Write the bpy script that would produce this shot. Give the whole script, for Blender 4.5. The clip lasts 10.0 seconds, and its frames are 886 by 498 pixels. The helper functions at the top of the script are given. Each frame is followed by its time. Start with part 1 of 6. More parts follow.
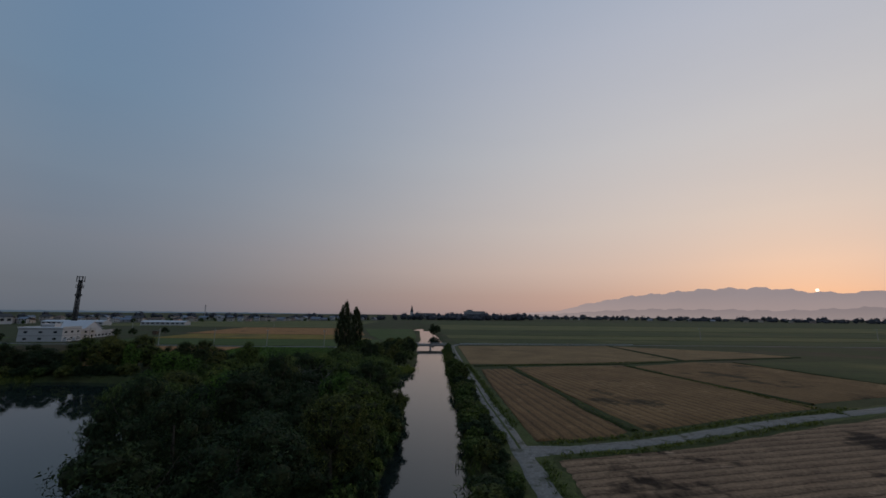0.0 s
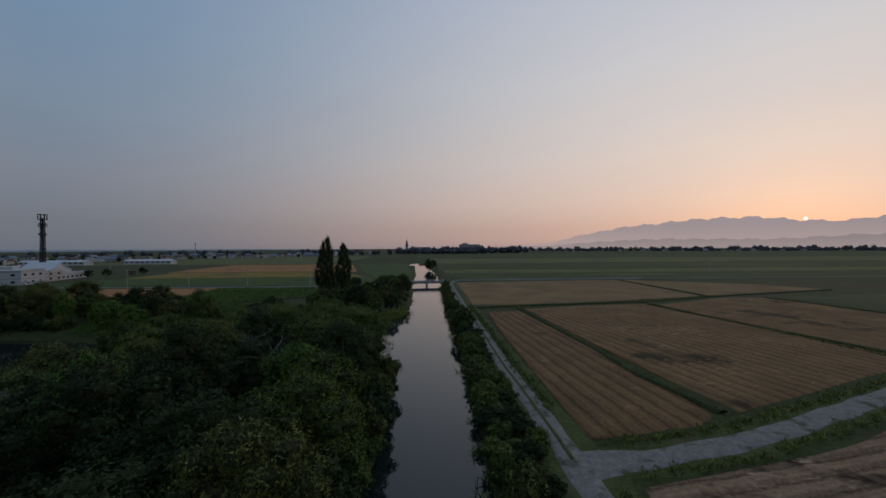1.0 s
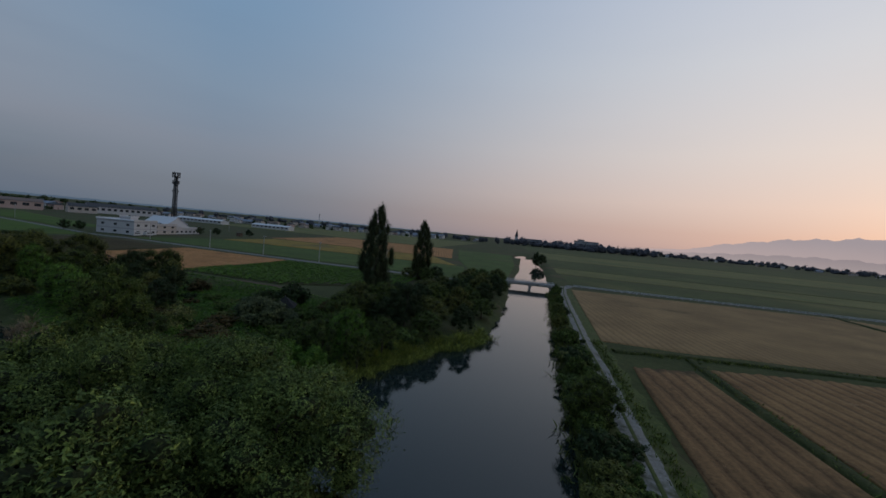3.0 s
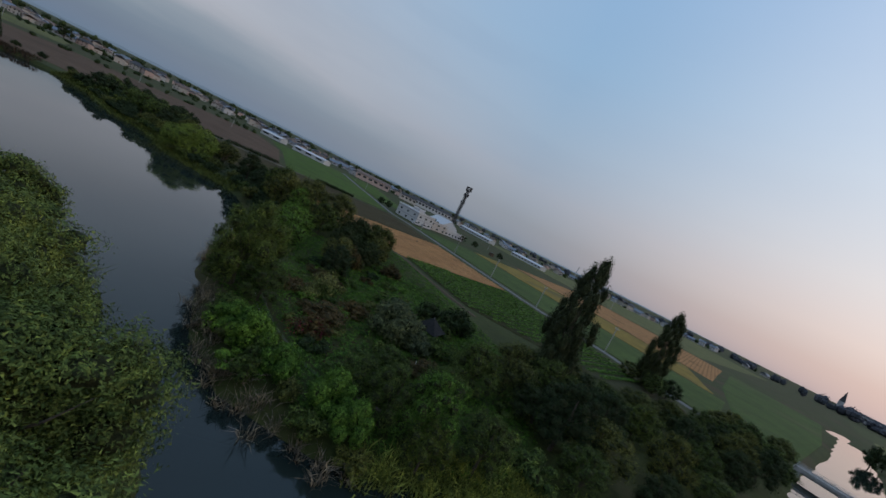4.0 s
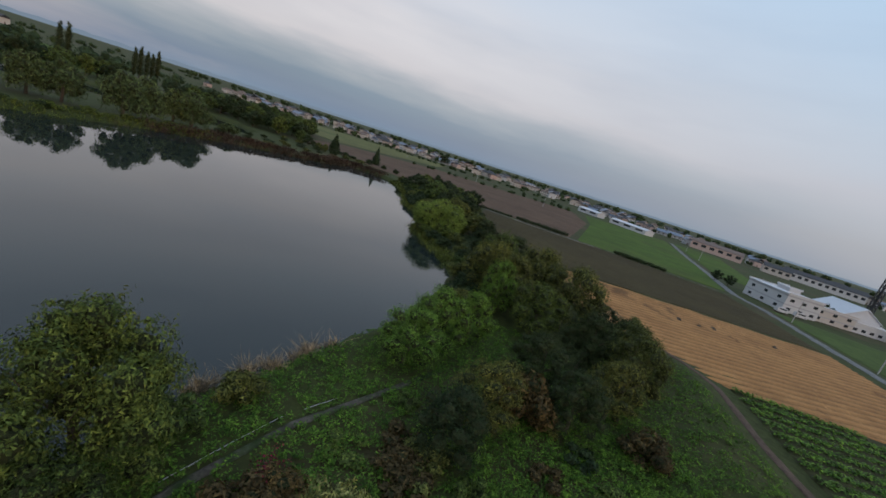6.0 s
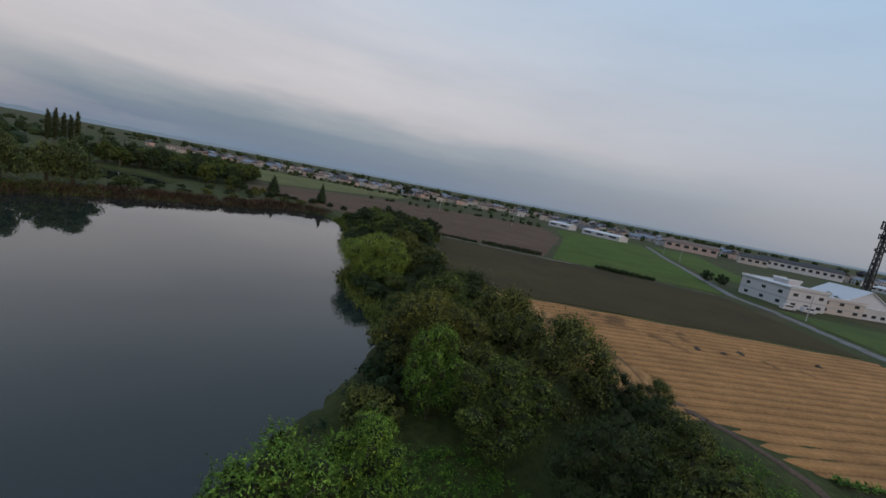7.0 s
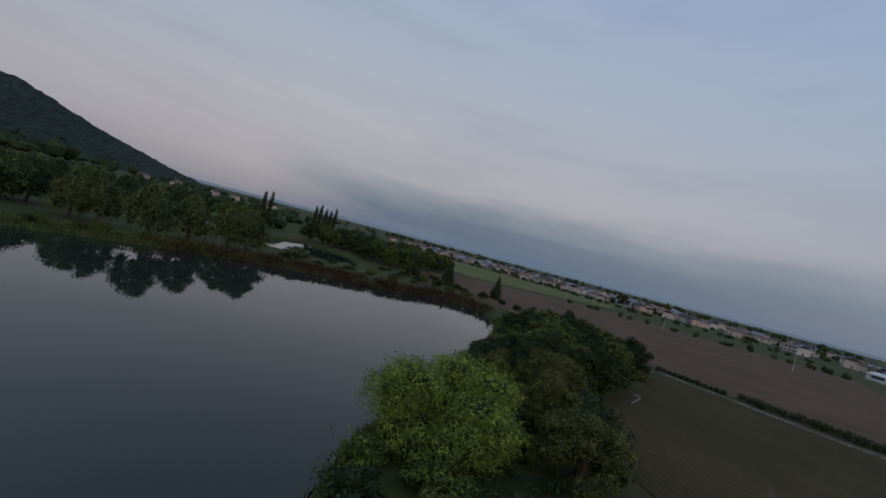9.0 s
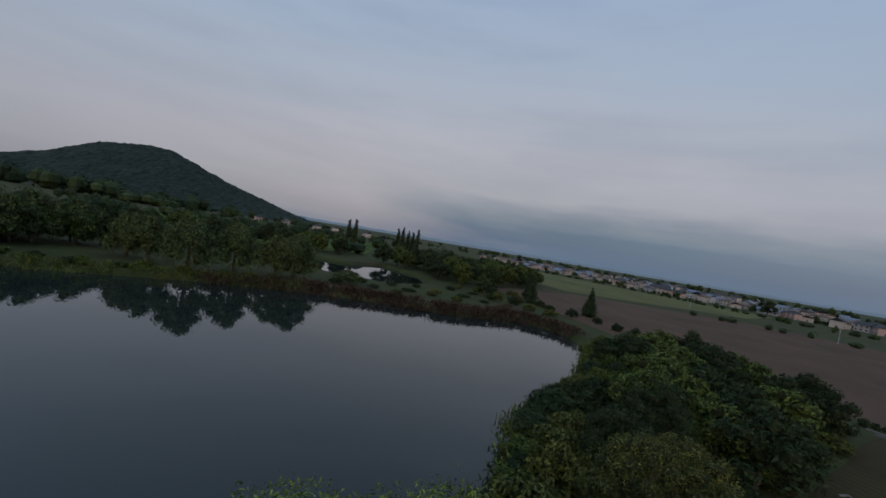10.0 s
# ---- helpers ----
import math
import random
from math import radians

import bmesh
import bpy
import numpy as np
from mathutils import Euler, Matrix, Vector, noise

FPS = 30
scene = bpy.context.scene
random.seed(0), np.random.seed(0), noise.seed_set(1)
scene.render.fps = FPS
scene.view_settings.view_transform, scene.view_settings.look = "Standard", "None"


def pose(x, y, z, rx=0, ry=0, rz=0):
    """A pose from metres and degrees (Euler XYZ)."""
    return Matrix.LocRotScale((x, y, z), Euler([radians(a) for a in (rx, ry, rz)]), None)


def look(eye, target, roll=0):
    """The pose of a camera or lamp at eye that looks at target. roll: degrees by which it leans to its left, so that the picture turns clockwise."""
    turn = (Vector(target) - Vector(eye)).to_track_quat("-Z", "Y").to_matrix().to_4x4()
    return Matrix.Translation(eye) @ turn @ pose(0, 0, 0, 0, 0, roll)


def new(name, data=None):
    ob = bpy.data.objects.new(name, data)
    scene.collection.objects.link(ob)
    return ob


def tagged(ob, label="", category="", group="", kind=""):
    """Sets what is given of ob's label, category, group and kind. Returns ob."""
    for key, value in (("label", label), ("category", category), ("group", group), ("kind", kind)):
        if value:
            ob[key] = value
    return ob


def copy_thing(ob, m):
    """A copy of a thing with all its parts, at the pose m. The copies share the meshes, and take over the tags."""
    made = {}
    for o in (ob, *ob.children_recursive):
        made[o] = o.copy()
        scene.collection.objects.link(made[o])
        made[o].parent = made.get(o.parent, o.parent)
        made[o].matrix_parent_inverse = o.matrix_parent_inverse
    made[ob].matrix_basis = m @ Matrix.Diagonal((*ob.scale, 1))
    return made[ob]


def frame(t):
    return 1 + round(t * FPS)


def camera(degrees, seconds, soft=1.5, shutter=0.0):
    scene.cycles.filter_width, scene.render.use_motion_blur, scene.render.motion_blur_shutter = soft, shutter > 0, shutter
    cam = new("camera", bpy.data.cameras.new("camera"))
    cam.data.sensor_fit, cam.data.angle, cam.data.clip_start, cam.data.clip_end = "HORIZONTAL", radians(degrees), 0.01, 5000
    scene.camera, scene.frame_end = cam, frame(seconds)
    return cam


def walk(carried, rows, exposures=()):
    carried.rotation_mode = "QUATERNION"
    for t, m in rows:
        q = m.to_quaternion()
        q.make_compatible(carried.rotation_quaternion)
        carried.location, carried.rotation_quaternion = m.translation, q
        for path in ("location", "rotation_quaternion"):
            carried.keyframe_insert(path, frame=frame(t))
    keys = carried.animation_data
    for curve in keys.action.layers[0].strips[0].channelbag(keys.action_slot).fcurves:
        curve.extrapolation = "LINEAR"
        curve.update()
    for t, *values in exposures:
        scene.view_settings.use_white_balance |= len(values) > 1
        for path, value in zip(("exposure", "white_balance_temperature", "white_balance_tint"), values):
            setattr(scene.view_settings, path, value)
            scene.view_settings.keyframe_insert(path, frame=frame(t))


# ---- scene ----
# ---------- camera ----------
cam = camera(97.3, 10.0, soft=1.6)
# seconds, x, y, z, then the turns about x, y and z
PATH = [
    (0, 0.05, -2.76, 16.89, 99.42, -0.57, 0.01),
    (0.5, -0.51, 8.05, 17.32, 93.23, 0.28, -0.56),
    (1, -0.88, 18.57, 17.44, 89.73, 0.36, -0.75),
    (1.5, -1.08, 28.61, 17.17, 91.10, 0.51, -1.25),
    (2, -0.98, 39.29, 17.05, 88.34, 0.25, -1.04),
    (2.2, -0.95, 43.65, 17.03, 86.29, -0.34, -0.29),
    (3.3, -1.00, 68.93, 16.53, 88.14, -10.51, 27.09),
    (3.5, -1.67, 73.19, 16.61, 88.68, -15.78, 36.35),
    (4, -4.20, 83.70, 17.21, 83.72, -26.23, 54.75),
    (4.5, -9.25, 92.44, 17.88, 79.89, -29.27, 67.50),
    (5, -16.75, 99.86, 18.50, 74.38, -28.35, 85.97),
    (5.5, -26.04, 104.96, 18.96, 68.20, -23.68, 104.43),
    (6, -35.51, 108.13, 19.02, 75.57, -17.35, 103.90),
    (6.2, -39.40, 109.11, 18.95, 80.69, -13.91, 100.56),
    (7.3, -64.49, 111.15, 17.86, 80.96, -9.69, 99.84),
    (7.5, -68.92, 110.98, 17.59, 81.49, -8.95, 100.85),
    (8, -79.74, 110.31, 16.75, 87.11, -7.43, 104.08),
    (8.5, -90.38, 109.62, 16.20, 90.59, -11.00, 115.95),
    (9, -101.36, 107.62, 16.35, 89.28, -14.58, 130.76),
    (9.5, -112.18, 104.12, 16.70, 88.90, -13.22, 140.32),
    (10, -122.31, 99.72, 16.65, 88.84, -9.58, 145.11),
]
# seconds, stops, white balance
EXPOSURE = [(0, -0.42, 6350, 10), (1, -0.27, 6300, 10), (2, -0.22, 6200, 10), (3.3, 0.0, 6100, 8), (4, 0.52, 6300, 8), (4.5, 0.65, 6500, 9), (5, 0.88, 6750, 9), (5.5, 1.18, 6850, 10), (6.2, 0.92, 6850, 10), (7.5, 0.71, 6850, 11), (8, 0.48, 6700, 11), (8.5, 0.36, 6560, 11), (10, 0.36, 6340, 10)]
walk(cam, [(t, pose(x, y, z, rx, ry, rz)) for t, x, y, z, rx, ry, rz in PATH], EXPOSURE)

# ---------- sky, sun ----------
SUN_AZ, SUN_EL = radians(43.7), radians(2.85)
SUN_DIR = Vector((math.sin(SUN_AZ) * math.cos(SUN_EL), math.cos(SUN_AZ) * math.cos(SUN_EL), math.sin(SUN_EL)))


class Nodes:
    """A short way to write node trees."""

    def __init__(self, tree):
        self.tree = tree
        tree.nodes.clear()

    def add(self, node_kind, **settings):
        node = self.tree.nodes.new(node_kind)
        for key, value in settings.items():
            if key == "operation":
                node.operation = value
            elif key == "blend":
                node.blend_type = value
            elif key == "kind":
                node.data_type = value
        return node

    def link(self, a, b):
        self.tree.links.new(a, b)

    def put(self, socket, value):
        if hasattr(value, "is_output"):
            self.link(value, socket)
        else:
            socket.default_value = value

    def math(self, operation, a, b=0.0, clamp=False):
        node = self.add("ShaderNodeMath", operation=operation)
        node.use_clamp = clamp
        self.put(node.inputs[0], a)
        self.put(node.inputs[1], b)
        return node.outputs[0]

    def mix(self, fac, a, b, blend="MIX"):
        node = self.add("ShaderNodeMix", kind="RGBA", blend=blend)
        self.put(node.inputs[0], fac)
        self.put(node.inputs[6], a if hasattr(a, "is_output") else (*a, 1))
        self.put(node.inputs[7], b if hasattr(b, "is_output") else (*b, 1))
        return node.outputs[2]

    def ramp(self, fac, stops):
        node = self.add("ShaderNodeValToRGB")
        el = node.color_ramp.elements
        el[0].position, el[0].color = stops[0][0], (*stops[0][1], 1)
        el[1].position, el[1].color = stops[-1][0], (*stops[-1][1], 1)
        for p, c in stops[1:-1]:
            e = el.new(p)
            e.color = (*c, 1)
        self.put(node.inputs[0], fac)
        return node.outputs[0]

    def noise(self, vector, scale, detail=4.0, rough=0.55):
        node = self.add("ShaderNodeTexNoise")
        if vector is not None:
            self.link(vector, node.inputs["Vector"])
        node.inputs["Scale"].default_value = scale
        node.inputs["Detail"].default_value = detail
        node.inputs["Roughness"].default_value = rough
        return node.outputs[0]


world = bpy.data.worlds.new("dusk_sky")
scene.world = world
world.use_nodes = True
n = Nodes(world.node_tree)
way = n.add("ShaderNodeTexCoord").outputs["Generated"]
sep = n.add("ShaderNodeSeparateXYZ")
n.link(way, sep.inputs[0])
stretch = n.add("ShaderNodeMapping")
n.link(way, stretch.inputs[0])
stretch.inputs["Scale"].default_value = (1.0, 1.0, 6.0)
cloud = n.noise(stretch.outputs[0], 2.3, 5.0, 0.55)
flat = n.math("SQRT", n.math("ADD", n.math("MULTIPLY", sep.outputs[0], sep.outputs[0]), n.math("MULTIPLY", sep.outputs[1], sep.outputs[1])))
toward = n.math("DIVIDE", n.math("ADD", n.math("MULTIPLY", sep.outputs[0], math.sin(SUN_AZ)), n.math("MULTIPLY", sep.outputs[1], math.cos(SUN_AZ))), n.math("MAXIMUM", flat, 0.001))
away = n.math("MAXIMUM", n.math("ADD", n.math("MULTIPLY", toward, -0.8), 0.2), 0.0)
# the cloud bank's ragged upper edge, away from the sun
lift = n.math("MULTIPLY", n.math("MULTIPLY", n.math("SUBTRACT", cloud, 0.5), away), 0.11)
height = n.math("SQRT", n.math("MAXIMUM", n.math("DIVIDE", n.math("ADD", n.math("ARCSINE", sep.outputs[2]), lift), math.pi / 2), 0.0))


def rise(el):
    return math.sqrt(max(el, 0) / 90)


sunny = n.ramp(height, [(0, (0.56, 0.38, 0.34)), (rise(2.5), (0.71, 0.465, 0.39)), (rise(6), (0.84, 0.61, 0.51)), (rise(12), (0.84, 0.70, 0.62)), (rise(22), (0.74, 0.70, 0.69)), (rise(35), (0.60, 0.62, 0.70)), (rise(55), (0.36, 0.47, 0.64)), (1, (0.28, 0.40, 0.58))])
side = n.ramp(height, [(0, (0.15, 0.177, 0.215)), (rise(3), (0.178, 0.198, 0.238)), (rise(8), (0.228, 0.25, 0.302)), (rise(15), (0.225, 0.288, 0.372)), (rise(25), (0.20, 0.30, 0.425)), (rise(40), (0.19, 0.30, 0.46)), (rise(60), (0.22, 0.33, 0.50)), (1, (0.26, 0.38, 0.56))])
anti = n.ramp(height, [(0, (0.084, 0.130, 0.192)), (rise(2), (0.070, 0.114, 0.180)), (rise(4), (0.080, 0.122, 0.184)), (rise(6), (0.15, 0.178, 0.225)), (rise(8.5), (0.285, 0.28, 0.315)), (rise(14), (0.325, 0.322, 0.355)), (rise(24), (0.28, 0.32, 0.39)), (rise(40), (0.235, 0.31, 0.43)), (rise(60), (0.235, 0.325, 0.47)), (1, (0.26, 0.37, 0.54))])
# away from the cloud bank, which stands in the west, the low sky is pale and rosy
clear = n.ramp(height, [(0, (0.19, 0.20, 0.235)), (rise(2), (0.235, 0.232, 0.262)), (rise(4), (0.275, 0.263, 0.293)), (rise(8.5), (0.315, 0.295, 0.325)), (rise(14), (0.325, 0.322, 0.355)), (rise(24), (0.28, 0.32, 0.39)), (rise(40), (0.235, 0.31, 0.43)), (rise(60), (0.235, 0.325, 0.47)), (1, (0.26, 0.37, 0.54))])
west = n.math("DIVIDE", n.math("ADD", n.math("MULTIPLY", sep.outputs[0], -0.985), n.math("MULTIPLY", sep.outputs[1], -0.17)), n.math("MAXIMUM", flat, 0.001))
anti = n.mix(n.math("DIVIDE", n.math("SUBTRACT", n.math("ADD", west, n.math("MULTIPLY", n.math("SUBTRACT", cloud, 0.5), 0.5)), 0.5), 0.32, True), clear, anti)
colour = n.mix(n.math("POWER", n.math("MAXIMUM", toward, 0.0), 1.6), side, sunny)
colour = n.mix(n.math("MAXIMUM", n.math("MULTIPLY", toward, -1.0), 0.0), colour, anti)
wisp = n.add("ShaderNodeMapping")
n.link(way, wisp.inputs[0])
wisp.inputs["Scale"].default_value = (1.0, 1.0, 5.5)
wisp.inputs["Location"].default_value = (3.1, 1.7, 0.4)
veil = n.ramp(n.noise(wisp.outputs[0], 1.9, 4.0, 0.5), [(0.28, (0.86, 0.88, 0.91)), (0.52, (1, 1, 1)), (0.75, (1.03, 1.03, 1.02))])
colour = n.mix(n.math("ADD", n.math("MULTIPLY", away, 0.85), 0.12, True), colour, n.mix(1.0, colour, veil, "MULTIPLY"))
air = n.add("ShaderNodeTexSky")
air.sky_type, air.sun_disc = "NISHITA", False
air.sun_elevation, air.sun_rotation = SUN_EL, SUN_AZ
colour = n.mix(1.0, colour, n.mix(1.0, air.outputs[0], (0.012, 0.012, 0.012), "MULTIPLY"), "ADD")
dot = n.add("ShaderNodeVectorMath", operation="DOT_PRODUCT")
n.link(way, dot.inputs[0])
dot.inputs[1].default_value = SUN_DIR
disc = n.math("MULTIPLY", n.math("SUBTRACT", dot.outputs["Value"], math.cos(radians(0.18))), 200000.0, True)
colour = n.mix(disc, colour, (4.0, 3.0, 2.4))
back = n.add("ShaderNodeBackground")
n.link(colour, back.inputs[0])
back.inputs[1].default_value = 1.0
n.link(back.outputs[0], n.add("ShaderNodeOutputWorld").inputs[0])

lamp = bpy.data.lights.new("sun", "SUN")
lamp.energy, lamp.angle, lamp.color = 0.3, radians(1.5), (1.0, 0.62, 0.38)
sun = new("sun", lamp)
sun.matrix_world = look(SUN_DIR * 100, (0, 0, 0))

# ---------- materials ----------
def material(name, build):
    m = bpy.data.materials.new(name)
    m.use_nodes = True
    k = Nodes(m.node_tree)
    bsdf = k.add("ShaderNodeBsdfPrincipled")
    k.link(bsdf.outputs[0], k.add("ShaderNodeOutputMaterial").inputs[0])
    build(k, bsdf)
    return m


def bump(k, bsdf, height, strength, distance):
    b = k.add("ShaderNodeBump")
    b.inputs["Strength"].default_value, b.inputs["Distance"].default_value = strength, distance
    k.link(height, b.inputs["Height"])
    k.link(b.outputs[0], bsdf.inputs["Normal"])


def earth(name, dark, light, fine, coarse, patch=None, patch_at=0.55, rough=0.95, relief=0.1, spread=0.12):
    """A rough surface with grain and large stains; patch: the colour of a second growth or stain."""
    def build(k, b):
        where = k.add("ShaderNodeTexCoord").outputs["Object"]
        grain, stain = k.noise(where, fine, 6, 0.65), k.noise(where, coarse, 4, 0.6)
        c = k.mix(k.math("MULTIPLY", k.math("SUBTRACT", grain, 0.3), 2.5, True), dark, light)
        if patch:
            c = k.mix(k.math("DIVIDE", k.math("SUBTRACT", stain, patch_at), spread, True), c, patch)
        c = k.mix(0.5, c, k.mix(1.0, c, k.ramp(k.noise(where, coarse * 3.1, 3), [(0.3, (0.6, 0.6, 0.6)), (0.7, (1.35, 1.35, 1.35))]), "MULTIPLY"))
        k.link(c, b.inputs["Base Color"])
        b.inputs["Roughness"].default_value = rough
        b.inputs["Specular IOR Level"].default_value = 0.2
        bump(k, b, grain, 0.6, relief)
    return material(name, build)


def rows_of(name, soil, straw, patch, angle, spacing, coarse=0.05, patch_at=0.58, sharp=2.0, laid=None):
    """Field with sown or cut rows running at angle (degrees from x), laid-over straw and damp patches."""
    def build(k, b):
        where = k.add("ShaderNodeTexCoord").outputs["Object"]
        s = k.add("ShaderNodeSeparateXYZ")
        k.link(where, s.inputs[0])
        a = radians(angle)
        across = k.math("ADD", k.math("MULTIPLY", s.outputs[0], -math.sin(a)), k.math("MULTIPLY", s.outputs[1], math.cos(a)))
        wob = k.noise(where, 0.35, 3)
        across = k.math("ADD", across, k.math("MULTIPLY", wob, spacing * 0.45))
        # broad ridges with narrow dark furrows
        ridge = k.math("SUBTRACT", k.math("POWER", k.math("ABSOLUTE", k.math("SINE", k.math("MULTIPLY", across, math.pi / spacing))), 0.55), 0.62)
        grain = k.noise(where, 3.0, 6, 0.7)
        f = k.math("ADD", k.math("ADD", k.math("MULTIPLY", ridge, 0.95), k.math("MULTIPLY", k.math("SINE", k.math("MULTIPLY", across, 6 * math.pi / spacing)), 0.12)), k.math("MULTIPLY", k.math("SUBTRACT", grain, 0.5), sharp * 1.05))
        c = k.mix(k.math("ADD", k.math("MULTIPLY", f, 0.6), 0.5, True), soil, straw)
        stain = k.noise(where, coarse, 5, 0.65)
        c = k.mix(k.math("DIVIDE", k.math("SUBTRACT", stain, patch_at), 0.06, True), c, k.mix(k.math("MULTIPLY", grain, 1.2, True), soil, patch))
        lay = k.add("ShaderNodeMapping")
        k.link(where, lay.inputs[0])
        lay.inputs["Rotation"].default_value = (0, 0, -a)
        lay.inputs["Scale"].default_value = (0.22, 1.0, 1.0)
        swath = k.math("ADD", k.noise(lay.outputs[0], 1.5, 5, 0.7), k.math("MULTIPLY", k.math("SUBTRACT", k.noise(where, coarse * 0.8, 2), 0.5), 0.5))
        c = k.mix(k.math("MULTIPLY", k.math("SUBTRACT", swath, 0.625), 8.0, True), c, laid or straw)
        wide = k.noise(where, coarse * 2.7, 4, 0.6)
        c = k.mix(0.6, c, k.mix(1.0, c, k.ramp(wide, [(0.3, (0.62, 0.6, 0.58)), (0.7, (1.3, 1.3, 1.25))]), "MULTIPLY"))
        k.link(c, b.inputs["Base Color"])
        b.inputs["Roughness"].default_value = 0.95
        b.inputs["Specular IOR Level"].default_value = 0.15
        bump(k, b, grain, 0.7, 0.12)
    return material(name, build)


def leafy(name, dark, mid, light, gloss=0.55):
    """Leaves: every leaf its own tint, the growth of each plant a little different."""
    dark, light = ([a + (m - a) * 0.4 for a, m in zip(c, mid)] for c in (dark, light))
    dark, mid, light = ((r * 1.02, g, b * 1.25 + 0.001) for r, g, b in (dark, mid, light))

    def build(k, b):
        one = k.add("ShaderNodeNewGeometry").outputs["Random Per Island"]
        plant = k.add("ShaderNodeObjectInfo").outputs["Random"]
        c = k.ramp(one, [(0, dark), (0.55, mid), (1, light)])
        tuft = k.noise(k.add("ShaderNodeTexCoord").outputs["Object"], 1.3, 3, 0.6)
        c = k.mix(1.0, c, k.ramp(tuft, [(0.32, (0.5, 0.55, 0.6)), (0.5, (1, 1, 1)), (0.68, (1.5, 1.42, 1.2))]), "MULTIPLY")
        spray = k.noise(k.add("ShaderNodeTexCoord").outputs["Object"], 4.5, 2, 0.5)
        c = k.mix(1.0, c, k.ramp(spray, [(0.36, (0.55, 0.58, 0.62)), (0.52, (1, 1, 1)), (0.66, (1.45, 1.4, 1.25))]), "MULTIPLY")
        tint = k.ramp(plant, [(0, (0.78, 0.82, 0.8)), (0.5, (1, 1, 1)), (1, (1.2, 1.1, 0.92))])
        c = k.mix(1.0, c, tint, "MULTIPLY")
        k.link(c, b.inputs["Base Color"])
        b.inputs["Roughness"].default_value = gloss + 0.15
        b.inputs["Specular IOR Level"].default_value = 0.08
        b.inputs["Transmission Weight"].default_value = 0.0
    return material(name, build)


def paint(name, colour, rough=0.6, metal=0.0, wear=0.25, scale=0.8):
    def build(k, b):
        where = k.add("ShaderNodeTexCoord").outputs["Object"]
        g = k.noise(where, scale, 6, 0.6)
        c = k.mix(g, [v * (1 - wear) for v in colour], [min(v * (1 + wear), 1) for v in colour])
        k.link(c, b.inputs["Base Color"])
        b.inputs["Roughness"].default_value, b.inputs["Metallic"].default_value = rough, metal
        bump(k, b, k.noise(where, scale * 12, 3), 0.15, 0.01)
    return material(name, build)


def water_surface(k, b):
    where = k.add("ShaderNodeTexCoord").outputs["Object"]
    k.link(k.mix(k.noise(where, 0.05, 3), (0.011, 0.018, 0.017), (0.016, 0.023, 0.021)), b.inputs["Base Color"])
    b.inputs["Roughness"].default_value, b.inputs["IOR"].default_value = 0.010, 1.43
    stretch = k.add("ShaderNodeMapping")
    k.link(where, stretch.inputs[0])
    stretch.inputs["Scale"].default_value = (1.0, 0.6, 1.0)
    bump(k, b, k.noise(stretch.outputs[0], 0.9, 3, 0.5), 0.02, 0.02)


WATER = material("pond_water", water_surface)
GRASS = earth("meadow", (0.022, 0.030, 0.007), (0.054, 0.062, 0.016), 1.2, 0.03, (0.056, 0.044, 0.020), 0.52)
BANK = earth("mown_bank", (0.034, 0.044, 0.012), (0.082, 0.098, 0.026), 2.5, 0.12, (0.085, 0.075, 0.032), 0.54)
BUND = earth("grassy_bund", (0.018, 0.024, 0.007), (0.050, 0.058, 0.016), 2.5, 0.2, (0.075, 0.070, 0.026), 0.56)
GRAVEL = earth("gravel", (0.13, 0.12, 0.105), (0.24, 0.225, 0.20), 5.0, 0.45, (0.070, 0.070, 0.042), 0.54, relief=0.04)
DIRT = earth("trodden_dirt", (0.052, 0.044, 0.033), (0.12, 0.102, 0.080), 4.0, 0.3, (0.030, 0.046, 0.014), 0.45)
ASPHALT = earth("worn_asphalt", (0.09, 0.09, 0.09), (0.19, 0.19, 0.185), 6.0, 0.2, (0.07, 0.07, 0.07), 0.6, relief=0.02)
STUBBLE_A = rows_of("stubble_dark", (0.044, 0.025, 0.012), (0.235, 0.134, 0.060), (0.055, 0.042, 0.019), 97, 2.1, 0.045, 0.56, laid=(0.38, 0.235, 0.13))
STUBBLE_B = rows_of("stubble", (0.055, 0.032, 0.015), (0.265, 0.152, 0.066), (0.062, 0.046, 0.02), 101, 2.1, 0.04, 0.58, laid=(0.40, 0.25, 0.135))
STUBBLE_C = rows_of("stubble_even", (0.115, 0.072, 0.034), (0.28, 0.178, 0.082), (0.13, 0.09, 0.042), 100, 1.6, 0.03, 0.6, 1.4)
STUBBLE_D = rows_of("straw_swathes", (0.045, 0.026, 0.015), (0.32, 0.205, 0.125), (0.022, 0.015, 0.010), 12, 1.7, 0.06, 0.54, sharp=2.6, laid=(0.42, 0.28, 0.185))
STRAW = rows_of("pale_straw", (0.12, 0.056, 0.022), (0.43, 0.215, 0.082), (0.15, 0.082, 0.036), 106, 1.9, 0.05, 0.60)
STRAW_ROUGH = rows_of("trampled_straw", (0.085, 0.045, 0.020), (0.46, 0.235, 0.095), (0.15, 0.085, 0.038), 2, 2.3, 0.11, 0.57, sharp=1.2, laid=(0.48, 0.27, 0.12))
CROP_SOIL = earth("weedy_soil", (0.024, 0.026, 0.010), (0.052, 0.050, 0.018), 2.0, 0.2, (0.050, 0.040, 0.020), 0.58)
TILLED = rows_of("tilled_soil", (0.033, 0.025, 0.010), (0.060, 0.046, 0.018), (0.040, 0.050, 0.014), 82, 1.3, 0.02, 0.6, 1.0)
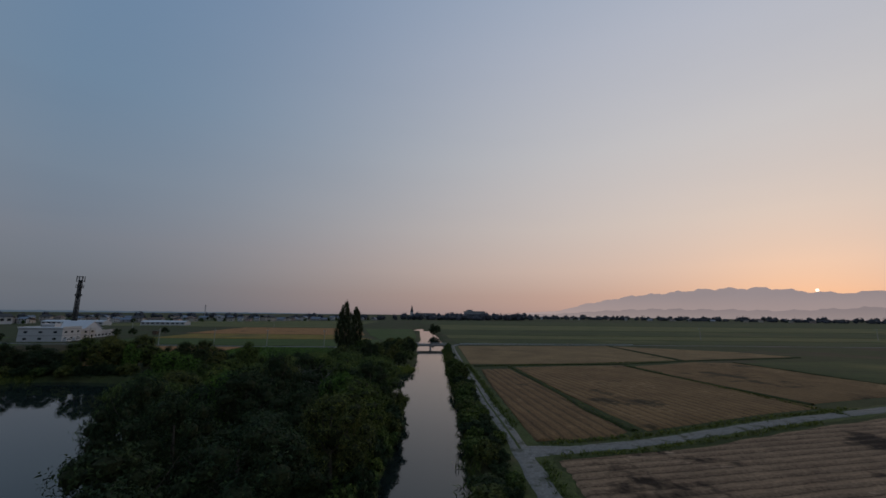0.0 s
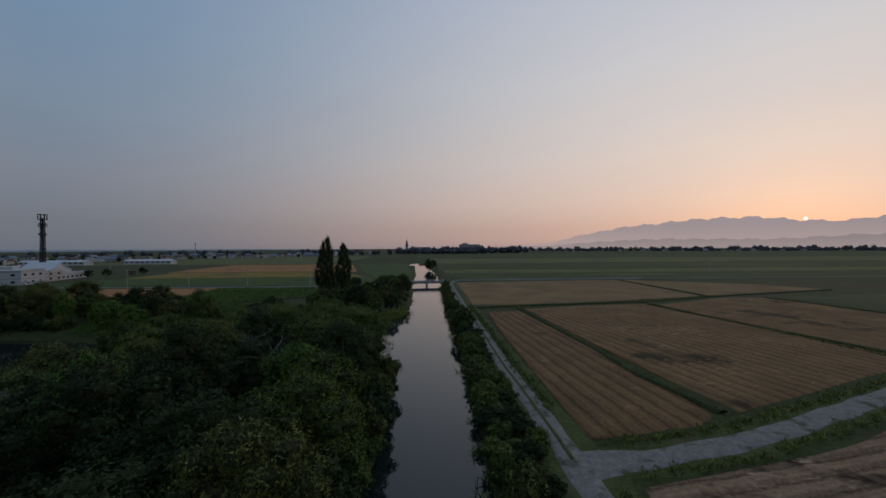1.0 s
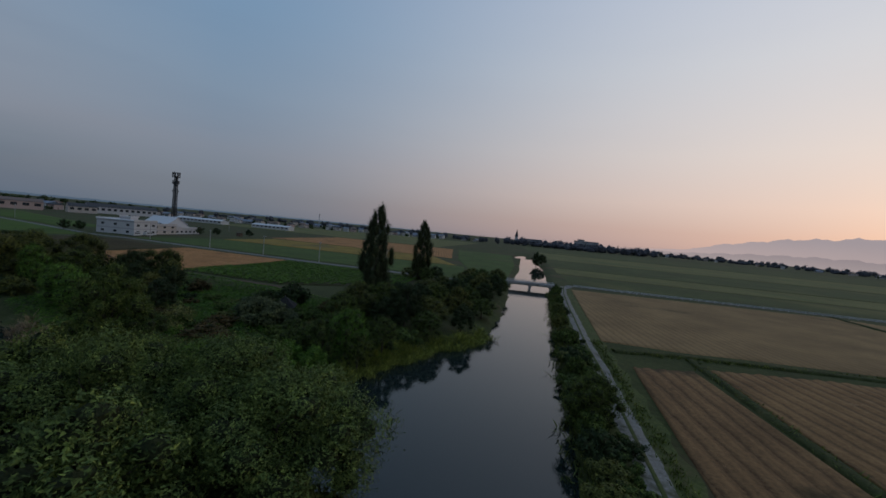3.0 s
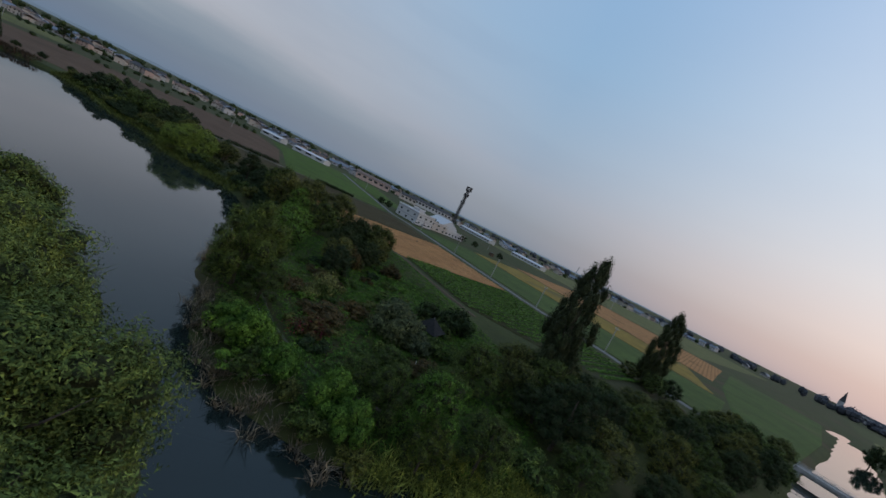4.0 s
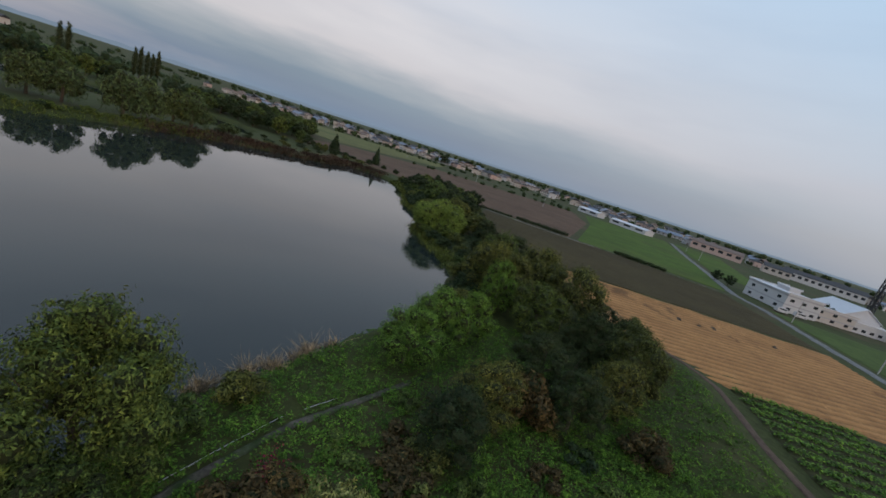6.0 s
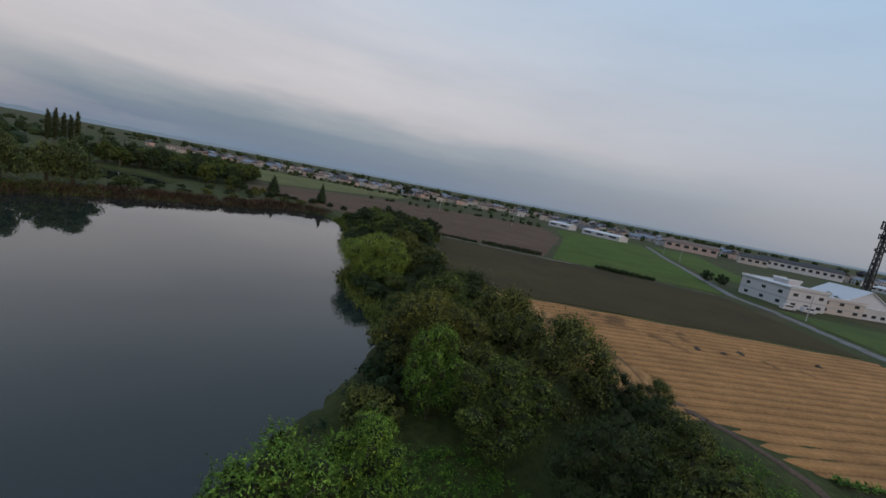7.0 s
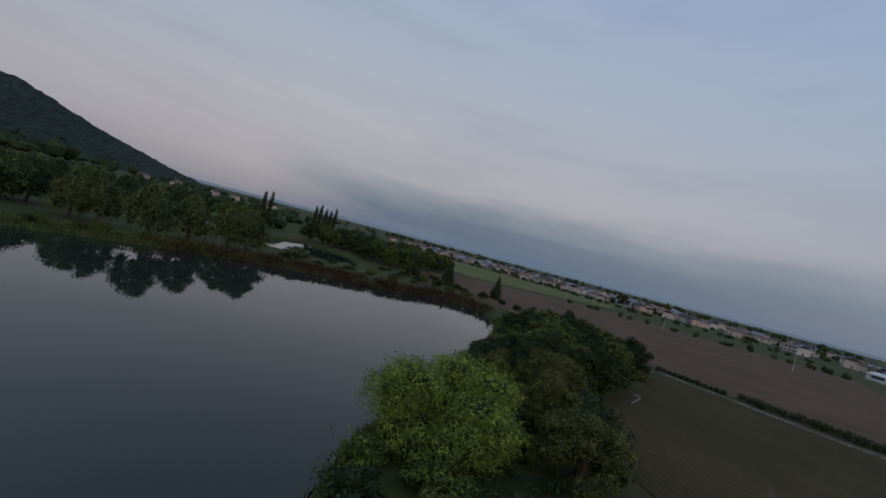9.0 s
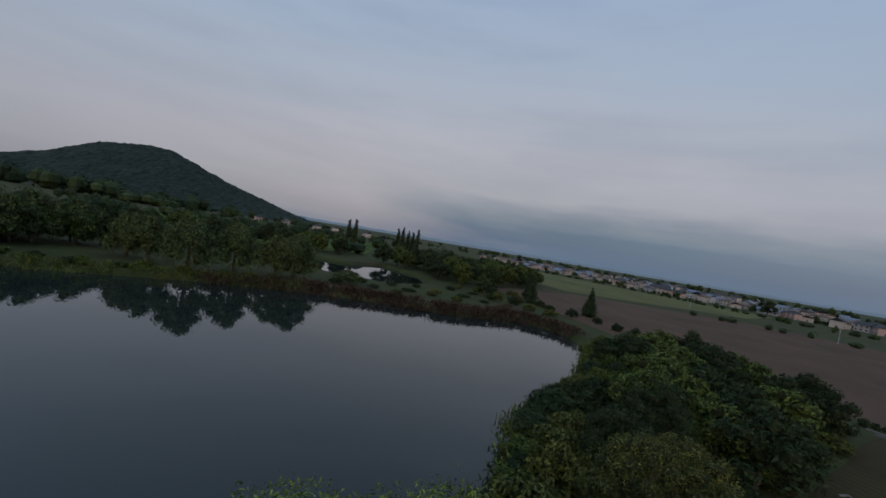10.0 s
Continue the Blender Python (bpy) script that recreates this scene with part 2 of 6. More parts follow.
PLOUGHED = rows_of("ploughed_soil", (0.072, 0.043, 0.028), (0.118, 0.074, 0.048), (0.06, 0.047, 0.028), 75, 2.5, 0.02, 0.6, 1.0)
PADDY = earth("young_paddy", (0.032, 0.062, 0.004), (0.058, 0.102, 0.006), 0.5, 0.02, (0.050, 0.076, 0.008), 0.5)
MEADOW_GREEN = earth("green_field", (0.034, 0.058, 0.010), (0.060, 0.092, 0.015), 0.4, 0.02, (0.062, 0.075, 0.020), 0.54)
PADDY_DARK = earth("dark_paddy", (0.034, 0.046, 0.012), (0.058, 0.070, 0.018), 0.3, 0.012, (0.085, 0.085, 0.025), 0.54)
PADDY_RIPE = earth("ripe_paddy", (0.075, 0.084, 0.026), (0.13, 0.122, 0.038), 0.3, 0.012, (0.06, 0.078, 0.022), 0.55)
GOLD = earth("golden_crop", (0.15, 0.10, 0.017), (0.24, 0.165, 0.028), 0.5, 0.03, (0.12, 0.095, 0.03), 0.55)
BARK = earth("bark", (0.045, 0.036, 0.028), (0.11, 0.09, 0.07), 6.0, 1.5, relief=0.05)
LEAF_DARK = leafy("leaf_dark", (0.012, 0.021, 0.008), (0.027, 0.045, 0.015), (0.055, 0.082, 0.025))
LEAF_MID = leafy("leaf_mid", (0.029, 0.047, 0.010), (0.067, 0.099, 0.019), (0.138, 0.178, 0.035))
LEAF_LIGHT = leafy("leaf_light", (0.040, 0.084, 0.012), (0.088, 0.168, 0.022), (0.20, 0.33, 0.044))
LEAF_WILLOW = leafy("leaf_willow", (0.056, 0.092, 0.016), (0.120, 0.180, 0.032), (0.215, 0.29, 0.052))
LEAF_OLIVE = leafy("leaf_olive", (0.042, 0.050, 0.012), (0.090, 0.104, 0.023), (0.155, 0.165, 0.038))
LEAF_HERB = leafy("leaf_herb", (0.025, 0.056, 0.007), (0.056, 0.119, 0.013), (0.110, 0.190, 0.023))
# leaves of the farthest woods, with distance haze mixed into their colour
LEAF_HAZED = leafy("leaf_hazed", (0.055, 0.062, 0.062), (0.075, 0.080, 0.078), (0.095, 0.10, 0.095))
LEAF_FRESH = leafy("leaf_fresh", (0.046, 0.070, 0.016), (0.105, 0.142, 0.030), (0.20, 0.245, 0.050))
LEAF_SPIT = leafy("leaf_spit", (0.036, 0.056, 0.017), (0.072, 0.104, 0.031), (0.122, 0.160, 0.050))
LEAF_POPLAR = leafy("leaf_poplar", (0.018, 0.026, 0.011), (0.036, 0.050, 0.019), (0.075, 0.092, 0.034))
LEAF_SILVER = leafy("leaf_silver", (0.038, 0.052, 0.022), (0.074, 0.094, 0.040), (0.130, 0.155, 0.070))
LEAF_RUST = leafy("leaf_rust", (0.040, 0.030, 0.010), (0.072, 0.053, 0.018), (0.118, 0.088, 0.030))
FLOWER_RED = leafy("flower_red", (0.06, 0.012, 0.014), (0.16, 0.020, 0.030), (0.26, 0.035, 0.05))
FLOWER_YELLOW = leafy("flower_yellow", (0.070, 0.090, 0.022), (0.17, 0.18, 0.045), (0.33, 0.31, 0.095))
REED = leafy("dry_reed", (0.115, 0.090, 0.048), (0.22, 0.172, 0.098), (0.38, 0.30, 0.19), 0.8)
REED_RED = leafy("russet_reed", (0.042, 0.028, 0.017), (0.078, 0.050, 0.028), (0.125, 0.085, 0.045), 0.8)
REED_GREEN = leafy("green_reed", (0.045, 0.065, 0.014), (0.10, 0.125, 0.024), (0.18, 0.20, 0.042), 0.7)
KERB = earth("weathered_kerb", (0.12, 0.115, 0.10), (0.22, 0.21, 0.19), 3.0, 0.4, (0.07, 0.07, 0.045), 0.55, relief=0.01)
REED_BRIGHT = leafy("bright_reed", (0.085, 0.11, 0.018), (0.17, 0.20, 0.034), (0.27, 0.30, 0.058), 0.7)
WHITE = paint("white_render", (0.45, 0.45, 0.455), 0.8, wear=0.12, scale=0.3)
PALE = paint("pale_render", (0.42, 0.38, 0.34), 0.85, wear=0.15, scale=0.3)
PINK = paint("pink_render", (0.42, 0.31, 0.27), 0.85, wear=0.12, scale=0.3)
GREY = paint("grey_render", (0.33, 0.33, 0.34), 0.85, wear=0.15, scale=0.3)
ROOF_DARK = paint("slate_roof", (0.045, 0.046, 0.05), 0.85, wear=0.3)
ROOF_SHELTER = earth("weathered_shingle", (0.012, 0.012, 0.013), (0.030, 0.029, 0.028), 3.0, 0.8, relief=0.02)
ROOF_BROWN = paint("brown_roof", (0.13, 0.085, 0.065), 0.7, wear=0.3)
ROOF_BLUE = paint("blue_grey_roof", (0.12, 0.15, 0.20), 0.5, wear=0.2)
ROOF_PALE = paint("metal_roof", (0.45, 0.46, 0.48), 0.4, 0.0, 0.12)
GLASS = paint("window_glass", (0.03, 0.035, 0.04), 0.08, wear=0.1)
STEEL = paint("weathered_steel", (0.13, 0.13, 0.135), 0.55, 0.6, 0.3)
MAST_STEEL = paint("dark_mast_steel", (0.045, 0.046, 0.05), 0.7, 0.2, 0.3)
GALV = paint("galvanised", (0.42, 0.43, 0.44), 0.4, 0.5, 0.2)
CONCRETE = earth("concrete", (0.26, 0.25, 0.24), (0.42, 0.41, 0.39), 4.0, 0.5, (0.16, 0.155, 0.15), 0.6, relief=0.01)
DEAD_WOOD = earth("dead_wood", (0.13, 0.12, 0.105), (0.24, 0.225, 0.20), 6.0, 1.0, relief=0.01)
TIMBER = earth("old_timber", (0.07, 0.05, 0.035), (0.15, 0.11, 0.08), 8.0, 1.0, relief=0.01)
# dark greens that stand for the shade deep inside the crowns
CROWN_SHADE = earth("crown_inner_shade", (0.009, 0.012, 0.005), (0.040, 0.048, 0.016), 9.0, 1.2)
RED_SOIL = earth("red_brown_soil", (0.050, 0.032, 0.022), (0.12, 0.080, 0.058), 3.0, 0.25, (0.04, 0.045, 0.018), 0.62)

# ---------- helpers for meshes ----------
def mesh_from(name, verts, faces, mat, smooth=False):
    me = bpy.data.meshes.new(name)
    verts, faces = np.asarray(verts, float), np.asarray(faces)
    if faces.ndim == 2:
        count, size = faces.shape
        me.vertices.add(len(verts))
        me.vertices.foreach_set("co", verts.ravel())
        me.loops.add(count * size)
        me.loops.foreach_set("vertex_index", faces.ravel().astype(np.int32))
        me.polygons.add(count)
        me.polygons.foreach_set("loop_start", np.arange(0, count * size, size, dtype=np.int32))
        me.polygons.foreach_set("use_smooth", np.full(count, smooth))
        me.update(calc_edges=True)
        me.validate()
    else:
        me.from_pydata([tuple(v) for v in verts], [], [list(f) for f in faces])
    me.materials.append(mat)
    return me


def thing(name, label, category, group="", kind="", at=(0, 0, 0), turn=0.0):
    ob = new(name)
    ob.matrix_basis = pose(*at, 0, 0, turn)
    return tagged(ob, label, category, group, kind)


def piece(name, me, parent=None, label=""):
    ob = new(name, me)
    if parent:
        ob.parent = parent
    return tagged(ob, label) if label else ob


def part(name, bm, mat, parent, label=""):
    me = bpy.data.meshes.new(name)
    bm.to_mesh(me)
    bm.free()
    me.materials.append(mat)
    return piece(name, me, parent, label)


def box(bm, x0, x1, y0, y1, z0, z1, m=None):
    """An upright block in bm."""
    r = bmesh.ops.create_cube(bm, size=1.0)
    t = Matrix.Translation(((x0 + x1) / 2, (y0 + y1) / 2, (z0 + z1) / 2)) @ Matrix.Diagonal((x1 - x0, y1 - y0, z1 - z0, 1))
    bmesh.ops.transform(bm, matrix=(m @ t) if m else t, verts=r["verts"])
    return r["verts"]


def rod(bm, a, b, r0, r1=None, sides=6):
    """A tapered rod from a to b."""
    a, b = Vector(a), Vector(b)
    d = b - a
    r = bmesh.ops.create_cone(bm, cap_ends=True, segments=sides, radius1=r0, radius2=r0 if r1 is None else r1, depth=d.length)
    m = Matrix.Translation((a + b) / 2) @ d.to_track_quat("Z", "Y").to_matrix().to_4x4()
    bmesh.ops.transform(bm, matrix=m, verts=r["verts"])


def blocks(*boxes):
    bm = bmesh.new()
    for b in boxes:
        box(bm, *b)
    return bm


# ---------- land and water ----------
WATER_Z = -1.2
CANAL_EAST = [(3, -250), (3, 40), (3.2, 80), (2.4, 110), (1.6, 140), (0.6, 200), (-2.5, 290), (-14, 410), (-34, 480)]
CANAL_WEST = [(-44, 480), (-24, 410), (-16, 290), (-13, 200), (-11, 180), (-9.5, 147), (-10, 130), (-12, 121)]
LAKE_NORTH = [(-16, 117), (-17.5, 111), (-20.4, 105), (-22, 99), (-25, 95), (-30, 91.5), (-37, 90), (-47, 90.5), (-54, 91), (-62, 94), (-70, 96.5), (-77, 98.5), (-92, 99.8), (-100, 99.5), (-105, 98.5), (-111, 95.5), (-116, 90), (-120, 87), (-127, 84), (-134, 84), (-141, 82.5), (-146, 79.2), (-151, 75), (-159, 70), (-174, 66), (-190, 57), (-199, 50)]
LAKE_WEST = [(-204, 38), (-200, 28), (-184, 25), (-170, 15), (-150, 4), (-130, 0), (-107, -2), (-90, -5), (-70, -14), (-55, -40), (-50, -60)]
WOOD_SHORE = [(-30, -60), (-28, 5), (-32, 28), (-40, 50), (-46, 70), (-44, 79.5), (-36, 84), (-30, 86.5), (-24, 88.3), (-18, 87.6), (-13, 83.5), (-9, 77.5), (-6.6, 69), (-6.3, 40), (-6.5, -250)]
LAKE = CANAL_EAST + CANAL_WEST + LAKE_NORTH + LAKE_WEST + WOOD_SHORE
POND = [(-100, -84), (-118, -70), (-136, -64), (-152, -55), (-165, -38), (-174, -28), (-185, -17), (-203, -24), (-215, -48), (-211, -78), (-192, -72), (-180, -78), (-172, -104), (-140, -104), (-108, -100)]


def inside(px, py, poly):
    hit = np.zeros(px.shape, bool)
    for (x0, y0), (x1, y1) in zip(poly, poly[1:] + poly[:1]):
        if y0 != y1:
            hit ^= ((y0 > py) != (y1 > py)) & (px < (x1 - x0) * (py - y0) / (y1 - y0) + x0)
    return hit


def depth_in(px, py, poly):
    """Metres from the shore: plus inside the water, minus on land."""
    best = np.full(px.shape, 1e9)
    for (x0, y0), (x1, y1) in zip(poly, poly[1:] + poly[:1]):
        dx, dy = x1 - x0, y1 - y0
        s = np.clip(((px - x0) * dx + (py - y0) * dy) / (dx * dx + dy * dy), 0, 1)
        best = np.minimum(best, np.hypot(px - x0 - s * dx, py - y0 - s * dy))
    return np.where(inside(px, py, poly), best, -best)


def waves(x, y):
    """A smooth uneven field between about -1 and 1."""
    return (np.sin(x * 0.71 + 1.3 * np.sin(y * 0.33)) + np.sin(y * 0.83 + 1.7 * np.sin(x * 0.27 + 2)) + np.sin((x + y) * 1.37 + 0.5) * 0.6 + np.sin((x - y) * 2.1) * 0.4) / 3.0


def ground_z(x, y):
    x, y = np.asarray(x, float), np.asarray(y, float)
    d = np.maximum(depth_in(x, y, LAKE), depth_in(x, y, POND)) + 0.55 * waves(x * 1.3, y * 1.3)
    s = np.clip((d + 2.2) / 3.0, 0, 1)
    fall = s * s * (3 - 2 * s)
    berm = 0.9 * np.exp(-((y - 134 + 0.10 * (x + 75)) / 4.0) ** 2) * np.clip((-(x) - 48) / 8, 0, 1) * np.clip((x + 100) / 8, 0, 1)
    near = np.clip(1.5 - np.hypot(x + 60, y - 90) / 260, 0, 1)
    return -1.75 * fall - 1.4 * np.clip((d - 0.8) / 6, 0, 1) + berm + 0.07 * waves(x * 0.6, y * 0.6) * near * (1 - fall)


def spread(lo, a, b, hi, step):
    """Even steps between a and b, growing ones out to lo and hi."""
    mid = list(np.arange(a, b + step / 2, step))
    out = []
    s, v = step, b
    while v < hi:
        s *= 1.22
        v = min(v + s, hi)
        out.append(v)
    down = []
    s, v = step, a
    while v > lo:
        s *= 1.22
        v = max(v - s, lo)
        down.append(v)
    return np.array(down[::-1] + mid + out)


def grid_faces(nx, ny):
    i, j = np.meshgrid(np.arange(nx - 1), np.arange(ny - 1), indexing="ij")
    a = (i * ny + j).ravel()
    return np.stack([a, a + ny, a + ny + 1, a + 1], 1)


gx, gy = spread(-4700, -230, 20, 4700, 1.4), spread(-4700, -110, 200, 4700, 1.5)
xx, yy = np.meshgrid(gx, gy, indexing="ij")
tagged(new("ground", mesh_from("ground", np.stack([xx.ravel(), yy.ravel(), ground_z(xx, yy).ravel()], 1), grid_faces(len(gx), len(gy)), GRASS, True)),
       "flat meadow land with sloping lake and canal banks", "ground", kind="structure")
tagged(new("water", mesh_from("water", [(-240, -250, WATER_Z), (12, -250, WATER_Z), (12, 490, WATER_Z), (-240, 490, WATER_Z)], [[0, 1, 2, 3]], WATER)),
       "calm dark lake and canal water mirroring the dusk sky", "water", kind="structure")


def field(name, poly, angle, spacing, ridge, mat, label, base=0.07, fine=4):
    """A field's surface, with furrows and ridges running at angle."""
    a = radians(angle)
    c, s = math.cos(a), math.sin(a)
    pts = [(x * c + y * s, -x * s + y * c) for x, y in poly]
    us = np.arange(min(p[1] for p in pts) + 0.05, max(p[1] for p in pts), spacing / fine)
    rows, longest = [], 0
    for u in us:
        hits = []
        for (v0, w0), (v1, w1) in zip(pts, pts[1:] + pts[:1]):
            if (w0 > u) != (w1 > u):
                hits.append(v0 + (u - w0) * (v1 - v0) / (w1 - w0))
        if len(hits) >= 2:
            rows.append((u, min(hits), max(hits)))
            longest = max(longest, max(hits) - min(hits))
    count = int(longest / max(3.5, spacing * 2.5)) + 2
    t = np.concatenate(([0.0, 0.006], np.linspace(0, 1, count)[1:-1], [0.994, 1.0]))
    count = len(t)
    verts = []
    for u, lo, hi in rows:
        v = lo + (hi - lo) * t
        x, y = v * c - u * s, v * s + u * c
        z = base + ridge * (0.5 + 0.5 * math.sin(2 * math.pi * u / spacing)) * (1 + 0.6 * waves(x * 0.9, y * 0.9)) + 0.05 * waves(x * 0.31, y * 0.29)
        z[0] = z[-1] = -0.04
        verts.append(np.stack([x, y, z], 1))
    verts[0][:, 2] = verts[-1][:, 2] = -0.04
    return tagged(new(name, mesh_from(name, np.concatenate(verts), grid_faces(len(rows), count), mat, True)), label, "field", kind="structure")


field("field_1", [(12.6, 53.4), (24, 55.4), (27.4, 58.2), (25, 84), (20.8, 125), (12, 122), (11.8, 97)], 97, 2.1, 0.14, STUBBLE_A, "harvested field of dark stubble rows beside the track")
field("field_2", [(30.2, 58.6), (40, 62.4), (54, 68.4), (71, 74.6), (67.5, 90), (64, 110), (61, 134), (42, 132), (23, 127), (27, 84)], 101, 2.1, 0.14, STUBBLE_B, "harvested field of brown stubble rows")
field("field_3", [(73, 78), (100, 87), (122, 95), (114, 103), (106, 145), (92, 146), (63, 132), (67, 106)], 101, 2.1, 0.12, STUBBLE_B, "harvested field of brown stubble behind a low bund")
field("field_4", [(13.5, 46.3), (25, 48.4), (34, 51.5), (56, 60.5), (92, 73), (150, 95), (150, -70), (13.5, -70)], 12, 1.7, 0.14, STUBBLE_D, "harvested field with straw laid in swathes over dark soil")
field("field_5", [(9.5, 135), (21, 135.5), (64, 142), (89.5, 151.5), (90, 218), (44, 213.5), (8, 209)], 100, 1.6, 0.08, STUBBLE_C, "evenly cut tan stubble field")
field("field_6", [(93, 153), (150, 169), (140, 190), (93, 218)], 100, 1.6, 0.06, STUBBLE_C, "pale cut stubble field")
field("field_7", [(110, 146), (200, 165), (320, 165), (320, 90), (160, 92), (116, 103)], 12, 4, 0.05, PADDY_DARK, "green paddy field")
field("field_8", [(8, 226), (600, 238), (600, 268), (4, 270)], 0, 4, 0.05, PADDY_DARK, "dark green paddy strip")
field("field_9", [(3, 276), (600, 274), (600, 330), (1, 318)], 0, 4, 0.05, PADDY_RIPE, "ripening paddy strip")
field("field_10", [(0, 322), (650, 335), (700, 430), (-6, 420)], 0, 6, 0.05, PADDY_DARK, "dark green paddy land")
field("field_11", [(-6, 428), (800, 440), (900, 620), (-20, 600)], 0, 8, 0.05, PADDY_RIPE, "ripening paddy land toward the horizon")
field("field_12", [(-30, 610), (1200, 640), (1500, 1000), (-60, 900)], 0, 12, 0.05, PADDY_DARK, "far green paddy land")
field("field_13", [(-64, 143), (-94, 143), (-94.5, 190), (-30, 190), (-30, 168)], 94, 2.4, 0.22, CROP_SOIL, "green vegetable field planted in rows")
field("field_14", [(-93, 143), (-97.5, 130.6), (-105.8, 133.5), (-118.4, 127.4), (-133, 118), (-134.4, 119.4), (-139, 149), (-145, 190), (-97, 190)], 106, 1.9, 0.14, STRAW, "harvested field of pale golden straw rows")
field("field_26", [(-98.4, 131), (-103, 125), (-109, 121.2), (-133, 111.5), (-134, 119), (-118.6, 127.6), (-105.8, 133.8)], 2, 2.3, 0.20, STRAW_ROUGH, "trampled end of the straw field with loose swathes", 0.10)
field("field_15", [(-135, 111), (-150, 92), (-204, 92), (-203, 126), (-203.5, 145), (-200, 167), (-196, 189), (-147, 190)], 82, 1.3, 0.05, TILLED, "tilled brown-green field")
field("field_16", [(-214, 60), (-209, 130), (-330, 153), (-420, 150), (-380, 20), (-300, -30), (-240, -30)], 75, 2.5, 0.06, PLOUGHED, "bare ploughed brown field")
field("field_17", [(-208, 133), (-329, 155), (-440, 165), (-452, 246), (-262, 207), (-206, 193)], 75, 3, 0.04, PADDY, "bright green young paddy field")
field("field_18", [(-268, 215), (-460, 256), (-460, 300), (-262, 240)], 75, 3, 0.04, PADDY, "bright green paddy beyond the lane")
field("field_19", [(-196, 203), (-30, 200), (-40, 251), (-188, 246)], 5, 3, 0.05, MEADOW_GREEN, "green field beside the lane")
field("field_20", [(-186, 249), (-45, 254), (-70, 300), (-190, 300)], 5, 3, 0.05, GOLD, "golden ripe crop field")
field("field_21", [(-200, 306), (-60, 304), (-90, 430), (-215, 430)], 5, 4, 0.05, STRAW, "harvested tan field near the town")
field("field_22", [(-28, 214), (-15.5, 214), (-20, 300), (-34, 430), (-85, 430), (-55, 300)], 90, 3, 0.05, MEADOW_GREEN, "green field along the canal")
field("field_23", [(-310, -40), (-430, 10), (-520, 0), (-470, -200), (-330, -95)], 60, 3, 0.05, PADDY_RIPE, "yellow-green strip field before the town")
field("field_24", [(-110, 440), (-420, 440), (-420, 800), (-130, 800)], 5, 8, 0.05, PADDY_RIPE, "distant paddy land")
field("field_25", [(-225, -130), (-100, -125), (-60, -210), (-130, -420), (-330, -330)], 20, 6, 0.05, PADDY, "green fields beyond the pond")


def ribbon(name, pts, width, mat, label, category, z=0.10, crown=0.0, step=2.0, kind="structure"):
    """A road, path or bund along pts; width may change along it."""
    pts = [Vector((*p, 0)) for p in pts]
    ws = width if isinstance(width, list) else [width] * len(pts)
    line = []
    for (a, b), (wa, wb) in zip(zip(pts, pts[1:]), zip(ws, ws[1:])):
        count = max(1, int((b - a).length / step))
        line += [(a.lerp(b, i / count), wa + (wb - wa) * i / count) for i in range(count)]
    line.append((pts[-1], ws[-1]))
    verts = []
    prof = [(-1.0, -0.12), (-0.8, 0.55), (-0.35, 1.0), (0.0, 0.9), (0.35, 1.0), (0.8, 0.55), (1.0, -0.12)]
    for i, (p, w) in enumerate(line):
        d = (line[min(i + 1, len(line) - 1)][0] - line[max(i - 1, 0)][0]).normalized()
        side_way = Vector((-d.y, d.x, 0))
        for s, h in prof:
            wob = 0.06 * w * math.sin(i * 1.7 + s * 5) * (abs(s) > 0.9)
            q = p + side_way * (s * w / 2 + wob)
            verts.append((q.x, q.y, z + crown * h if crown else z * (0.3 if abs(s) > 0.9 else 1.0) + 0.02 * h))
    verts = np.array(verts)
    verts[:, 2] += ground_z(verts[:, 0], verts[:, 1])
    return tagged(new(name, mesh_from(name, verts, grid_faces(len(line), len(prof)), mat, True)), label, category, kind=kind)


TRACK = [(11, -80), (10.3, 30), (10.0, 50), (9.5, 62), (8.6, 77), (8.1, 96), (7.2, 120), (6.6, 129), (5.4, 170), (5.0, 195), (5.6, 215)]
ribbon("track_verge", TRACK[1:], 6.6, BANK, "mown grass verge along the gravel track", "verge", 0.05)
ribbon("road_1", TRACK, [2.6] * 3 + [2.4] * 6 + [2.2, 2.2], GRAVEL, "pale gravel farm track along the canal", "road", 0.12)
ribbon("track_middle", TRACK[2:], 0.42, BANK, "ragged strip of grass between the wheel marks", "verge", 0.16, step=0.9)
CROSS = [(9.5, 49.0), (13, 49.8), (17, 50.2), (24, 52.0), (31, 54.4), (40, 58.2), (54, 64), (80, 73), (115, 85), (160, 103)]
ribbon("cross_verge", CROSS[1:], 5.0, BANK, "grass verge along the cross track", "verge", 0.05)
ribbon("road_2", CROSS, [5.0, 3.6, 2.7, 2.6, 2.6, 2.6, 2.7, 2.8, 2.8, 2.8], GRAVEL, "pale gravel cross track between the fields", "road", 0.13)
for name, line in (("bund", [(28.6, 58.6), (26.2, 70), (25.6, 84), (22, 131)]), ("bund", [(10.6, 129), (21, 132.6), (42, 135.5), (63, 138.3), (91.5, 149.6), (150, 166.5)]), ("bund", [(62, 134), (65.2, 106), (69, 90), (72, 77)]), ("bund", [(91.6, 151), (91.5, 176), (91.6, 221)]), ("bund", [(107.5, 146), (113, 103), (124, 88)])):
    ribbon(name, line, 1.5, BUND, "low grassy bund between the stubble fields", "bund", 0.0, 0.38, 1.2)
ribbon("road_3", [(-32, 203), (-16, 205), (-6, 206.5), (5, 208), (8.5, 221), (60, 224), (150, 228), (600, 232)], 3.0, ASPHALT, "narrow paved lane crossing the canal", "road", 0.10)
